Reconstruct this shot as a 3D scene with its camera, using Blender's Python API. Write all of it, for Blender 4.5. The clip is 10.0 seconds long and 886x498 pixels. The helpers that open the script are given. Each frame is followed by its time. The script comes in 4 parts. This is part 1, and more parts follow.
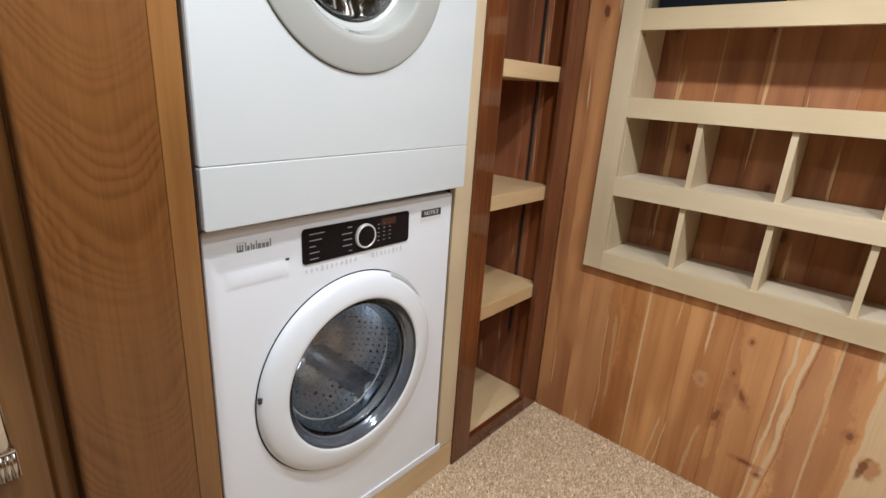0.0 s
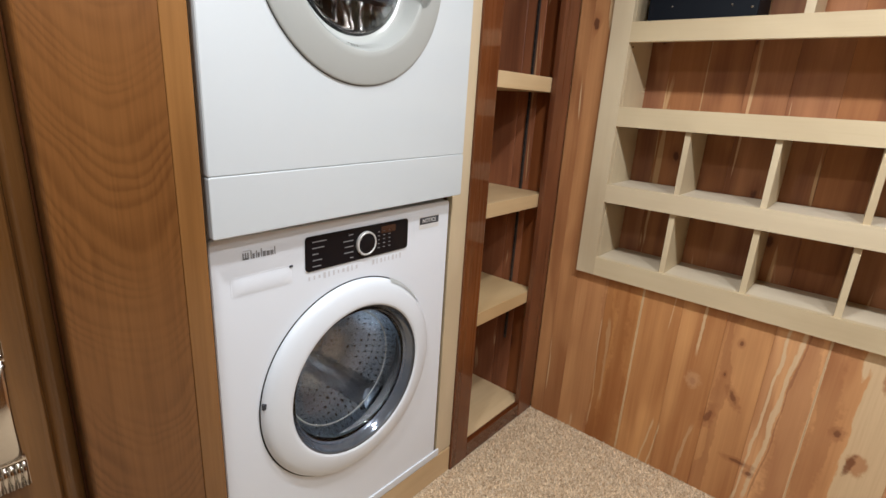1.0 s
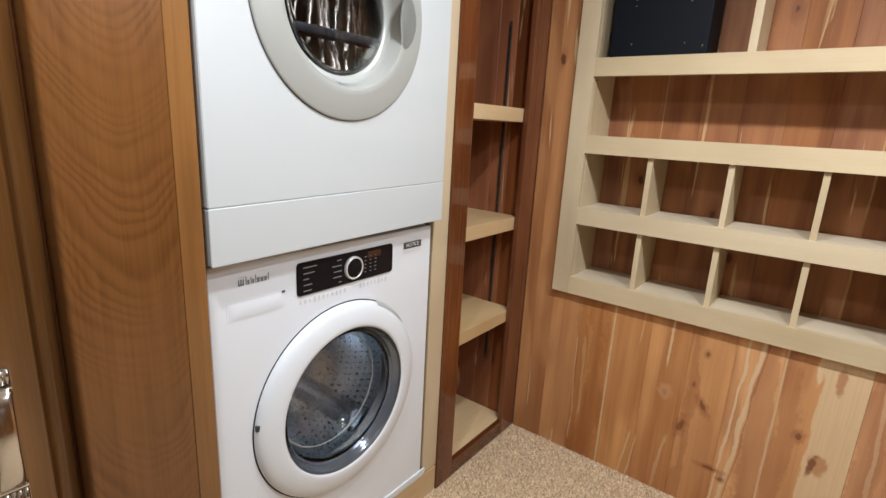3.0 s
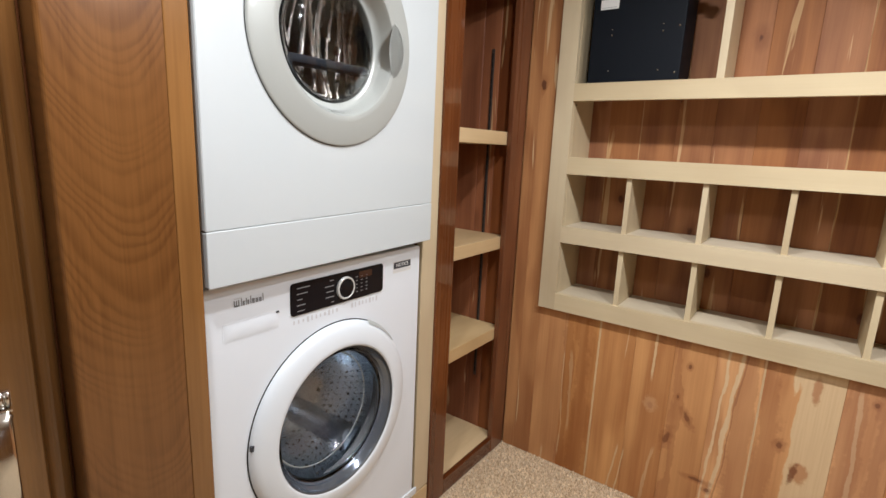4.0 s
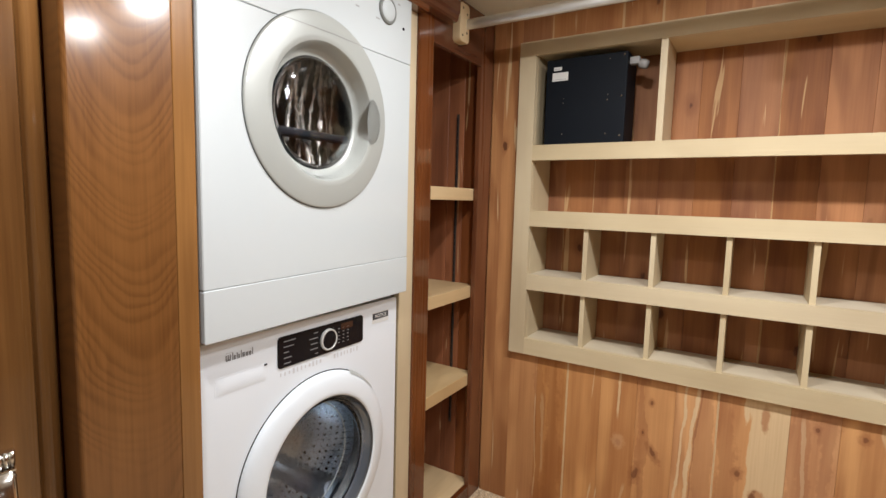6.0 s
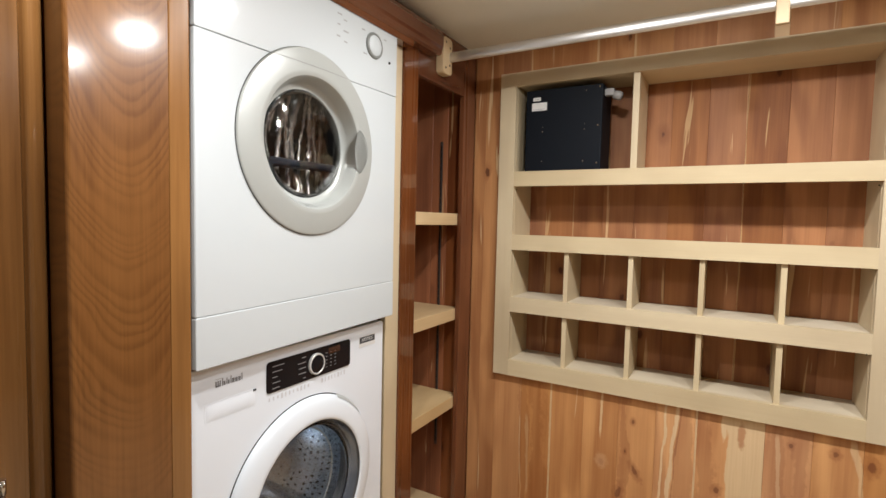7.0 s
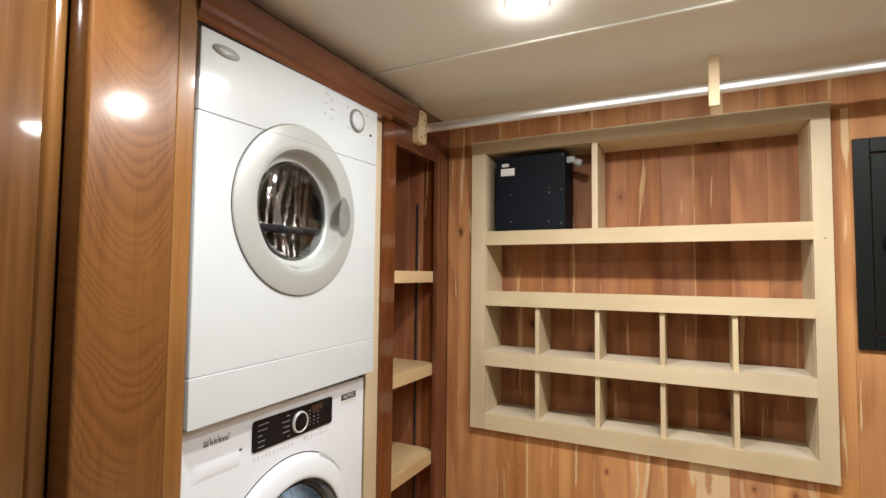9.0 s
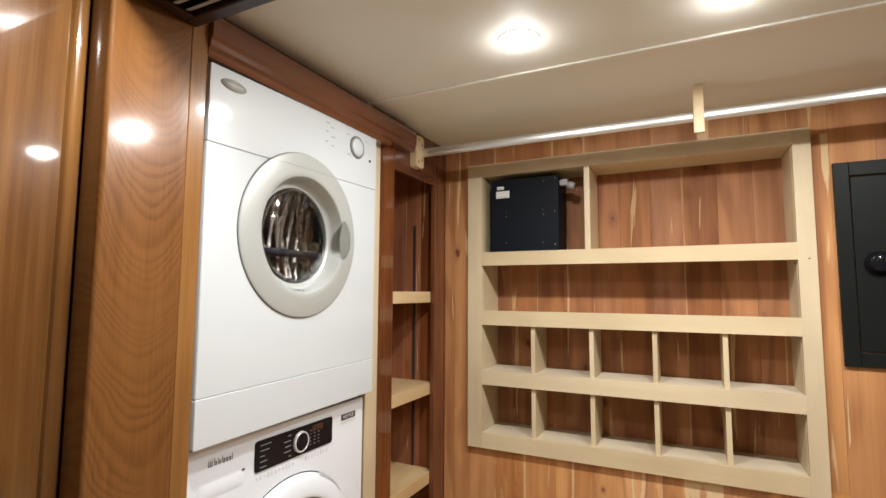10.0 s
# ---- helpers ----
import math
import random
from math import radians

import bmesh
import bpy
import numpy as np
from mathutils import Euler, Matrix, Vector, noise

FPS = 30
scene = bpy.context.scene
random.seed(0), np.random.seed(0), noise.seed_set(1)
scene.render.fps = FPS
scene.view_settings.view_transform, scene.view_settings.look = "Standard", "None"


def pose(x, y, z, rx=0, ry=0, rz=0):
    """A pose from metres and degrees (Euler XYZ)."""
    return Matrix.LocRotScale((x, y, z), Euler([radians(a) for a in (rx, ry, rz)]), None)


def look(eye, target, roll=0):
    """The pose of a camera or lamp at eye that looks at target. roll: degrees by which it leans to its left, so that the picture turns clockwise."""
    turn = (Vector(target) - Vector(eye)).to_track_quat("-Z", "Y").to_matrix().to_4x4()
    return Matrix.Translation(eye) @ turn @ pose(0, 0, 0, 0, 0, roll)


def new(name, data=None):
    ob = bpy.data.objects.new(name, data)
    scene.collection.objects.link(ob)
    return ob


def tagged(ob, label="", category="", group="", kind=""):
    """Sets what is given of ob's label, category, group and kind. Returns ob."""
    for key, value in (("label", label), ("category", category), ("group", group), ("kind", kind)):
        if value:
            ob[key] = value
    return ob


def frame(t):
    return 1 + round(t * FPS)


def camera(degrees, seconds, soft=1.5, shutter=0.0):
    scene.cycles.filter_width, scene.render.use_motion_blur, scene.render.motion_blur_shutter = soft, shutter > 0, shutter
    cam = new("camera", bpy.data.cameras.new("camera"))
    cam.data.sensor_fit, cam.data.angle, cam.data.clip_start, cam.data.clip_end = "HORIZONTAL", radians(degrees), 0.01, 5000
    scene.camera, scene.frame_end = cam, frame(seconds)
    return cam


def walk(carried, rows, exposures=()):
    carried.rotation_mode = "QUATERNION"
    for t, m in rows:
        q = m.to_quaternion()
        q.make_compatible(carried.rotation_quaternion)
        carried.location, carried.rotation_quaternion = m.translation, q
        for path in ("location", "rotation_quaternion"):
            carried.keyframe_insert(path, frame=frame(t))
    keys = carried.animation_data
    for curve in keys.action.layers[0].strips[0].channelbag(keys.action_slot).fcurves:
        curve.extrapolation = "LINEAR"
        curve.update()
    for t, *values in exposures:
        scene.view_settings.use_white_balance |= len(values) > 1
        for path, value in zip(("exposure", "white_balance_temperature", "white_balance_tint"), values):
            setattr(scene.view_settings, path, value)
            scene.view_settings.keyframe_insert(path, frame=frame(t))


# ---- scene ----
cam = camera(83.62, 10.0)
PATH = [
    (0, (0.783, -0.324, 1.108), (-0.469, 1.11, 0.496), 3.7),
    (0.5, (0.784, -0.342, 1.105), (-0.457, 1.111, 0.516), 3.6),
    (1, (0.784, -0.356, 1.11), (-0.445, 1.112, 0.533), 3.5),
    (1.5, (0.79, -0.372, 1.111), (-0.428, 1.112, 0.552), 3.4),
    (2, (0.796, -0.386, 1.113), (-0.411, 1.114, 0.573), 3.3),
    (2.5, (0.802, -0.399, 1.121), (-0.388, 1.123, 0.604), 3.2),
    (4, (0.824, -0.447, 1.131), (-0.317, 1.145, 0.732), 2.5),
    (4.5, (0.831, -0.466, 1.138), (-0.29, 1.151, 0.777), 2.4),
    (5, (0.843, -0.485, 1.146), (-0.26, 1.154, 0.835), 2.2),
    (5.5, (0.85, -0.514, 1.149), (-0.225, 1.153, 0.898), 1.8),
    (7, (0.871, -0.574, 1.167), (-0.125, 1.157, 1.051), 1.3),
    (7.5, (0.883, -0.594, 1.175), (-0.083, 1.156, 1.109), 1.2),
    (8, (0.886, -0.616, 1.178), (-0.048, 1.153, 1.169), 1.0),
    (8.5, (0.889, -0.637, 1.178), (-0.022, 1.143, 1.227), 0.8),
    (9, (0.895, -0.66, 1.183), (-0.001, 1.125, 1.284), 0.6),
    (9.5, (0.902, -0.681, 1.185), (0.014, 1.106, 1.326), 0.4),
    (10, (0.912, -0.701, 1.193), (0.031, 1.086, 1.365), 0.3),
]
walk(cam, [(t, look(eye, target, roll)) for t, eye, target, roll in PATH],
     exposures=[(0.0, -0.05, 6050, 10), (2.5, -0.01, 6080, 10), (5.0, 0.03, 6200, 10), (7.5, 0.05, 6420, 10), (10.0, 0.11, 6500, 10)])


# ---------- world and lights ----------
CEIL = 1.80
YW = 1.153            # cedar wall
YC = 1.133            # face of the cubby frame
world = bpy.data.worlds.new("world")
scene.world = world
world.use_nodes = True
world.node_tree.nodes["Background"].inputs["Color"].default_value = (1.0, 0.93, 0.85, 1)
world.node_tree.nodes["Background"].inputs["Strength"].default_value = 0.0
LAMPS = [(0.567, 0.405), (1.020, 0.412), (1.530, 0.425), (0.36, -0.29)]
WATTS = 7.2
LAMP_COLOUR = (1.0, 0.985, 0.965)
for lx, ly in LAMPS:
    lamp = bpy.data.lights.new("downlight_lamp", "AREA")
    lamp.shape, lamp.size, lamp.energy, lamp.color = "DISK", 0.085, WATTS, LAMP_COLOUR
    lamp.spread = radians(180)
    lo = new("downlight_lamp", lamp)
    lo.location = (lx, ly, CEIL - 0.012)
    side = bpy.data.lights.new("downlight_lens", "POINT")
    side.energy, side.color, side.shadow_soft_size = WATTS * 0.13, LAMP_COLOUR, 0.03
    so = new("downlight_lens", side)
    so.location = (lx, ly, CEIL - 0.018)


# ---------- materials ----------
class Tree:
    def __init__(self, name):
        self.mat = bpy.data.materials.new(name)
        self.mat.use_nodes = True
        self.nt = self.mat.node_tree
        self.bsdf = self.nt.nodes["Principled BSDF"]

    def node(self, kind, **values):
        n = self.nt.nodes.new(kind)
        for k, v in values.items():
            n.inputs[k].default_value = v
        return n

    def link(self, a, b):
        self.nt.links.new(a, b)

    def put(self, socket, value):
        if isinstance(value, (int, float, tuple)):
            socket.default_value = value
        else:
            self.link(value, socket)

    def math(self, op, a, b=0.0, c=0.0, clamp=False):
        n = self.nt.nodes.new("ShaderNodeMath")
        n.operation, n.use_clamp = op, clamp
        for s, v in zip(n.inputs, (a, b, c)):
            self.put(s, v)
        return n.outputs[0]

    def mix(self, f, a, b, blend="MIX"):
        n = self.nt.nodes.new("ShaderNodeMix")
        n.data_type, n.blend_type = "RGBA", blend
        self.put(n.inputs[0], f)
        self.put(n.inputs[6], a if not isinstance(a, tuple) else (*a[:3], 1))
        self.put(n.inputs[7], b if not isinstance(b, tuple) else (*b[:3], 1))
        return n.outputs[2]

    def coords(self, scale=(1, 1, 1), jump=0.0):
        tc = self.nt.nodes.new("ShaderNodeTexCoord")
        out = tc.outputs["Object"]
        if jump:
            info = self.nt.nodes.new("ShaderNodeObjectInfo")
            add = self.nt.nodes.new("ShaderNodeVectorMath")
            add.operation = "ADD"
            self.link(out, add.inputs[0])
            self.link(self.math("MULTIPLY", info.outputs["Random"], jump), add.inputs[1])
            out = add.outputs[0]
        m = self.nt.nodes.new("ShaderNodeMapping")
        m.inputs["Scale"].default_value = scale
        self.link(out, m.inputs["Vector"])
        return m.outputs[0]

    def noise(self, vec, scale, detail=3.0, rough=0.5, distort=0.0):
        n = self.node("ShaderNodeTexNoise", Scale=scale, Detail=detail, Roughness=rough, Distortion=distort)
        self.link(vec, n.inputs["Vector"])
        return n.outputs["Fac"]

    def ramp(self, f, a, b, smooth=True):
        n = self.nt.nodes.new("ShaderNodeMapRange")
        n.interpolation_type = "SMOOTHSTEP" if smooth else "LINEAR"
        self.put(n.inputs[0], f)
        n.inputs[1].default_value, n.inputs[2].default_value = a, b
        return n.outputs[0]

    def bump(self, height, strength, distance):
        n = self.node("ShaderNodeBump", Strength=strength, Distance=distance)
        self.link(height, n.inputs["Height"])
        self.link(n.outputs[0], self.bsdf.inputs["Normal"])

    def set(self, **values):
        for k, v in values.items():
            self.put(self.bsdf.inputs[k.replace("_", " ")], v)
        return self.mat


def wood(name, dark, light, axis="z", figure=5.0, rough=0.35, coat=0.0, sap=None, sap_at=0.66, knots=0.0, tone=0.25, streak=0.5, jump=50.0, stretch=0.2, arch=None, marks=None, varnish=0.12):
    """Grained wood along an axis: cathedral figure, pores, streaks, and where given pale sapwood and knots."""
    t = Tree(name)
    k = "xyz".index(axis)
    along = lambda c, l: tuple(l if i == k else c for i in range(3))
    wide = t.coords(along(1.0, stretch), jump)
    n1 = t.noise(wide, 3.2, 3.0, 0.5, 0.25)
    rings = t.ramp(t.math("SINE", t.math("MULTIPLY", n1, figure * 6.283)), -1.0, 0.6)
    if arch is not None:
        # nested U-shaped growth rings round the line y = arch, uneven in pitch and worn away in places
        sep = t.nt.nodes.new("ShaderNodeSeparateXYZ")
        t.link(t.coords(), sep.inputs[0])
        off = t.math("SUBTRACT", sep.outputs["Y"], arch)
        v = t.math("SUBTRACT", sep.outputs["Z"], t.math("MULTIPLY", t.math("MULTIPLY", off, off), 13.0))
        v = t.math("ADD", v, t.math("MULTIPLY", t.noise(t.coords(), 4.0, 2.0), 0.17))
        v = t.math("ADD", v, t.math("MULTIPLY", t.noise(t.coords(along(1.0, 0.6)), 26.0, 3.0, 0.6), 0.013))
        v = t.math("MULTIPLY_ADD", t.math("SINE", t.math("MULTIPLY", v, 47.0)), 0.013, v)
        ph = t.math("FRACT", t.math("DIVIDE", v, 0.025))
        rings = t.math("MULTIPLY", t.ramp(ph, 0.0, 0.50), t.ramp(ph, 1.0, 0.75))
    fine = t.noise(t.coords(along(1.0, 0.025), jump), 210.0, 3.0, 0.6)
    band = t.noise(t.coords(along(1.0, 0.03), jump), 17.0, 4.0, 0.6)
    if arch is not None:
        shown = t.ramp(t.noise(t.coords(along(1.0, 0.6)), 6.0, 2.0), 0.34, 0.60)
        rings = t.math("MULTIPLY_ADD", t.math("SUBTRACT", rings, 1.0), t.math("MULTIPLY_ADD", shown, 0.80, 0.05), 1.0)
    f = t.math("ADD", t.math("MULTIPLY", rings, 0.30 if arch is None else 0.16), t.math("MULTIPLY", fine, 0.28))
    f = t.math("ADD", f, t.math("MULTIPLY", t.ramp(band, 0.3, 0.7), streak), clamp=True)
    col = t.mix(f, dark, light)
    blotch = t.noise(t.coords(along(1.0, 0.5), jump), 5.0, 3.0)
    col = t.mix(t.math("MULTIPLY", t.ramp(blotch, 0.35, 0.7), 0.35), col, t.mix(1.0, col, (0.62, 0.55, 0.5), "MULTIPLY"))
    if sap:
        s1 = t.noise(t.coords(along(1.0, 0.05), jump), 33.0, 3.0, 0.55, 0.5)
        patch = t.noise(t.coords(along(0.8, 0.7), jump), 4.0, 2.0)
        s1 = t.math("ADD", s1, t.math("MULTIPLY", patch, 0.16))
        col = t.mix(t.math("MULTIPLY", t.ramp(s1, sap_at, sap_at + 0.035), 0.85), col, sap)
        own = t.nt.nodes.new("ShaderNodeSeparateXYZ")
        t.link(t.coords(), own.inputs[0])
        side = t.nt.nodes.new("ShaderNodeObjectInfo").outputs["Random"]
        edge = t.math("MULTIPLY", own.outputs["X"], t.math("SIGN", t.math("SUBTRACT", side, 0.45)))
        some_edge = t.math("GREATER_THAN", t.math("FRACT", t.math("MULTIPLY", side, 7.3)), 0.55)
        edge = t.math("ADD", edge, t.math("MULTIPLY", t.noise(t.coords(along(1.0, 0.2), jump), 30.0, 2.0), 0.011))
        col = t.mix(t.math("MULTIPLY", t.math("MULTIPLY", t.ramp(edge, 0.0575, 0.0600), 0.75), some_edge), col, sap)
    if knots:
        v = t.node("ShaderNodeTexVoronoi", Scale=knots, Randomness=1.0)
        v.voronoi_dimensions = "2D"
        bend = t.coords(along(1.0, 0.55), jump)
        cut = t.nt.nodes.new("ShaderNodeSeparateXYZ")
        t.link(bend, cut.inputs[0])
        flat = t.nt.nodes.new("ShaderNodeCombineXYZ")
        t.link(t.math("ADD", cut.outputs["X"], cut.outputs["Y"]), flat.inputs["X"])
        t.link(cut.outputs["Z"], flat.inputs["Y"])
        t.link(flat.outputs[0], v.inputs["Vector"])
        d = t.math("ADD", v.outputs["Distance"], t.math("MULTIPLY_ADD", t.noise(bend, 34.0, 3.0, 0.6), 0.13, -0.045))
        core = t.ramp(d, 0.072, 0.042)
        halo = t.ramp(d, 0.19, 0.06)
        pick = t.nt.nodes.new("ShaderNodeSeparateColor")
        t.link(v.outputs["Color"], pick.inputs[0])
        some = t.ramp(pick.outputs[0], 0.50, 0.56)
        core = t.math("MULTIPLY", core, some)
        halo = t.math("MULTIPLY", halo, some)
        col = t.mix(t.math("MULTIPLY", halo, 0.45), col, dark)
        col = t.mix(t.math("MULTIPLY", core, 0.85), col, (0.10, 0.030, 0.012))
    if marks:
        col = marks(t, col, fine)
    if tone:
        info = t.nt.nodes.new("ShaderNodeObjectInfo")
        hsv = t.nt.nodes.new("ShaderNodeHueSaturation")
        t.link(col, hsv.inputs["Color"])
        t.link(t.math("MULTIPLY_ADD", info.outputs["Random"], tone, 1.0 - tone / 2), hsv.inputs["Value"])
        t.link(t.math("MULTIPLY_ADD", info.outputs["Random"], -0.12, 1.05), hsv.inputs["Saturation"])
        col = hsv.outputs[0]
    t.bump(t.math("ADD", fine, t.math("MULTIPLY", band, 0.6)), 0.05 if coat > 0.3 else 0.22, 0.0015)
    r = t.math("MULTIPLY_ADD", band, 0.14, rough - 0.07)
    t.set(Base_Color=col, Roughness=r, Coat_Weight=coat, Coat_Roughness=varnish, Specular_IOR_Level=0.2 if coat > 0.3 else 0.4)
    return t.mat


cherry = wood("varnished_cherry", (0.068, 0.021, 0.005), (0.340, 0.152, 0.043), "z", 9.0, 0.30, 0.7, tone=0.0, streak=0.17, jump=0.0, stretch=0.5, arch=-0.132, varnish=0.13)
cherry_door = wood("varnished_cherry_door", (0.070, 0.024, 0.006), (0.340, 0.162, 0.049), "z", 3.0, 0.26, 0.9, tone=0.0, streak=0.40, jump=9.0, stretch=0.25, varnish=0.05)
stain = wood("dark_stained_wood", (0.080, 0.021, 0.007), (0.22, 0.074, 0.024), "z", 4.0, 0.28, 0.9, tone=0.1, varnish=0.04)
stain_y = wood("dark_stained_trim", (0.085, 0.023, 0.008), (0.185, 0.060, 0.020), "y", 3.0, 0.2, 0.9, tone=0.1, streak=0.35)
SAP = (0.72, 0.53, 0.30)
CEDAR = dict(axis="z", figure=6.0, rough=0.62, coat=0.0, sap=SAP, sap_at=0.72, knots=5.4, streak=0.34, stretch=0.2)
cedar = wood("cedar_board", (0.31, 0.113, 0.041), (0.73, 0.385, 0.162), tone=0.18, **CEDAR)


def cedar_marks(t, col, fine):
    """Sapwood streaks, the half-pale board and the knots of the boards under the cubbies."""
    geo = t.nt.nodes.new("ShaderNodeNewGeometry")
    sep = t.nt.nodes.new("ShaderNodeSeparateXYZ")
    t.link(geo.outputs["Position"], sep.inputs[0])
    X, Z = sep.outputs["X"], sep.outputs["Z"]
    pos = t.nt.nodes.new("ShaderNodeMapping")
    pos.inputs["Scale"].default_value = (1.0, 1.0, 0.22)
    t.link(geo.outputs["Position"], pos.inputs["Vector"])
    sway = t.math("SUBTRACT", t.noise(pos.outputs[0], 22.0, 3.0), 0.5)
    rough_edge = t.math("SUBTRACT", t.noise(geo.outputs["Position"], 70.0, 3.0, 0.6), 0.5)
    pale = t.mix(fine, (0.62, 0.43, 0.23), (0.76, 0.57, 0.34))
    red = (0.30, 0.105, 0.038)

    def streak(x_low, x_high, z_low, z_high, half, sway_by, amount, colour):
        f = t.math("DIVIDE", t.math("SUBTRACT", Z, z_low), z_high - z_low)
        mid = t.math("MULTIPLY_ADD", f, x_high - x_low, x_low)
        d = t.math("ABSOLUTE", t.math("SUBTRACT", t.math("MULTIPLY_ADD", sway, sway_by, X), mid))
        m = t.ramp(t.math("MULTIPLY_ADD", rough_edge, half * 0.9, d), half, half * 0.55)
        ends = t.math("MULTIPLY", t.ramp(Z, z_low - 0.02, z_low + 0.02), t.ramp(Z, z_high + 0.015, z_high - 0.015))
        return t.mix(t.math("MULTIPLY", t.math("MULTIPLY", m, ends), amount), col, colour)

    def knot(x, z, rx, rz, amount, colour, lean=0.0):
        dx = t.math("SUBTRACT", t.math("MULTIPLY_ADD", Z, -lean, X), x - lean * z)
        dx = t.math("DIVIDE", dx, rx)
        dz = t.math("DIVIDE", t.math("SUBTRACT", Z, z), rz)
        r = t.math("SQRT", t.math("ADD", t.math("MULTIPLY", dx, dx), t.math("MULTIPLY", dz, dz)))
        r = t.math("MULTIPLY_ADD", rough_edge, 1.1, r)
        return t.mix(t.math("MULTIPLY", t.ramp(r, 1.1, 0.55), amount), col, colour)

    for x, w in ((0.245, 0.022), (0.30, 0.03), (0.60, 0.018), (0.775, 0.035), (0.84, 0.028), (1.02, 0.025), (1.09, 0.03)):
        col = streak(x, x, -0.2, 0.9, w, 0.10, 0.38, red)
    # the half-pale board with its red heart side and knots
    front = t.math("ADD", t.math("SUBTRACT", X, 0.893), t.math("MULTIPLY_ADD", sway, 0.085, t.math("MULTIPLY", rough_edge, 0.006)))
    half_pale = t.math("MULTIPLY", t.ramp(front, 0.0, 0.004), t.math("LESS_THAN", X, 0.993))
    col = t.mix(t.math("MULTIPLY", half_pale, 0.95), col, pale)
    col = knot(0.930, 0.284, 0.026, 0.034, 0.8, (0.46, 0.20, 0.075))
    col = knot(0.916, 0.277, 0.010, 0.036, 0.9, (0.20, 0.070, 0.026), 0.18)
    col = knot(0.934, 0.535, 0.011, 0.045, 0.75, (0.40, 0.16, 0.06))
    # pale edges of boards and short sapwood flecks
    col = streak(0.3405, 0.3425, 0.0, 0.60, 0.0042, 0.004, 0.9, pale)
    col = streak(0.8110, 0.8130, 0.0, 0.60, 0.0034, 0.003, 0.9, pale)
    col = streak(0.520, 0.521, 0.44, 0.60, 0.0040, 0.012, 0.85, pale)
    col = streak(0.431, 0.438, 0.49, 0.60, 0.0022, 0.006, 0.6, pale)
    col = streak(0.418, 0.440, -0.02, 0.165, 0.0034, 0.02, 0.8, pale)
    col = streak(0.447, 0.462, -0.02, 0.155, 0.0028, 0.02, 0.8, pale)
    col = streak(0.232, 0.228, 0.05, 0.44, 0.0030, 0.03, 0.5, pale)
    col = streak(0.262, 0.252, 0.16, 0.45, 0.0050, 0.04, 0.35, pale)
    col = streak(0.171, 0.172, 0.0, 0.05, 0.0040, 0.0, 0.6, pale)
    col = streak(0.530, 0.552, 0.0, 0.20, 0.0060, 0.04, 0.45, pale)
    col = streak(0.700, 0.726, 0.02, 0.60, 0.0042, 0.035, 0.9, pale)
    col = streak(0.722, 0.752, 0.04, 0.60, 0.0075, 0.045, 0.9, pale)
    col = streak(0.735, 0.764, 0.05, 0.60, 0.0026, 0.045, 0.5, (0.24, 0.080, 0.030))
    col = streak(1.036, 1.024, 0.20, 0.56, 0.0060, 0.03, 0.4, pale)
    col = streak(1.222, 1.205, 0.42, 0.58, 0.0080, 0.04, 0.6, pale)
    # knots
    col = knot(0.526, 0.350, 0.024, 0.030, 0.35, (0.70, 0.45, 0.25))
    col = knot(0.526, 0.347, 0.011, 0.014, 0.6, (0.42, 0.20, 0.10))
    dark = (0.17, 0.055, 0.022)
    for x, z, rx, rz, lean in ((0.636, 0.342, 0.010, 0.022, -0.45), (0.586, 0.254, 0.011, 0.026, 0.2), (0.625, 0.509, 0.006, 0.010, 0.0),
                               (0.603, 0.403, 0.004, 0.007, 0.0), (0.876, 0.349, 0.010, 0.013, 0.0), (0.685, 0.150, 0.026, 0.007, 0.0),
                               (0.719, 0.128, 0.009, 0.008, 0.0), (1.058, 0.536, 0.007, 0.010, 0.0), (1.161, 0.536, 0.009, 0.011, 0.0),
                               (0.097, 0.294, 0.008, 0.013, 0.0), (1.240, 0.520, 0.012, 0.018, 0.0)):
        col = knot(x, z, rx * 2.0, rz * 2.0, 0.45, red, lean)
        col = knot(x, z, rx * 0.9, rz * 0.9, 0.75, dark, lean)
    return col


cedar_low = wood("cedar_board_under_cubby", (0.40, 0.158, 0.055), (0.78, 0.420, 0.170), tone=0.10, marks=cedar_marks, **{**CEDAR, "sap": None, "knots": 0.0, "streak": 0.42})
# cubby backs: the wall's cedar darkened, the recess shade put into its colour
cedar_back_shaded = wood("cedar_back_board_shaded", (0.17, 0.052, 0.018), (0.53, 0.235, 0.090), tone=0.2, **{**CEDAR, "sap": (0.62, 0.40, 0.20)})
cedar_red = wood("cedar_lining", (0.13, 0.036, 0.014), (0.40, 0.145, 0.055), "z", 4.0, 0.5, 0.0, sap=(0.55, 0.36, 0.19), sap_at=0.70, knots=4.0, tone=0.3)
poplar = wood("pale_poplar", (0.585, 0.470, 0.292), (0.715, 0.600, 0.400), "x", 2.0, 0.48, 0.0, tone=0.05, streak=0.25)
poplar_z = wood("pale_poplar_upright", (0.585, 0.470, 0.292), (0.715, 0.600, 0.400), "z", 2.0, 0.48, 0.0, tone=0.05, streak=0.25)
poplar_dusty = wood("dusty_primed_shelf", (0.62, 0.535, 0.395), (0.75, 0.67, 0.52), "x", 2.0, 0.6, 0.0, tone=0.05, streak=0.2)
pine = wood("raw_pine", (0.58, 0.40, 0.20), (0.74, 0.56, 0.32), "y", 3.0, 0.5, 0.0, tone=0.06, streak=0.3)
pine_z = wood("raw_pine_upright", (0.54, 0.43, 0.27), (0.68, 0.57, 0.40), "z", 3.0, 0.5, 0.0, tone=0.06, streak=0.3)
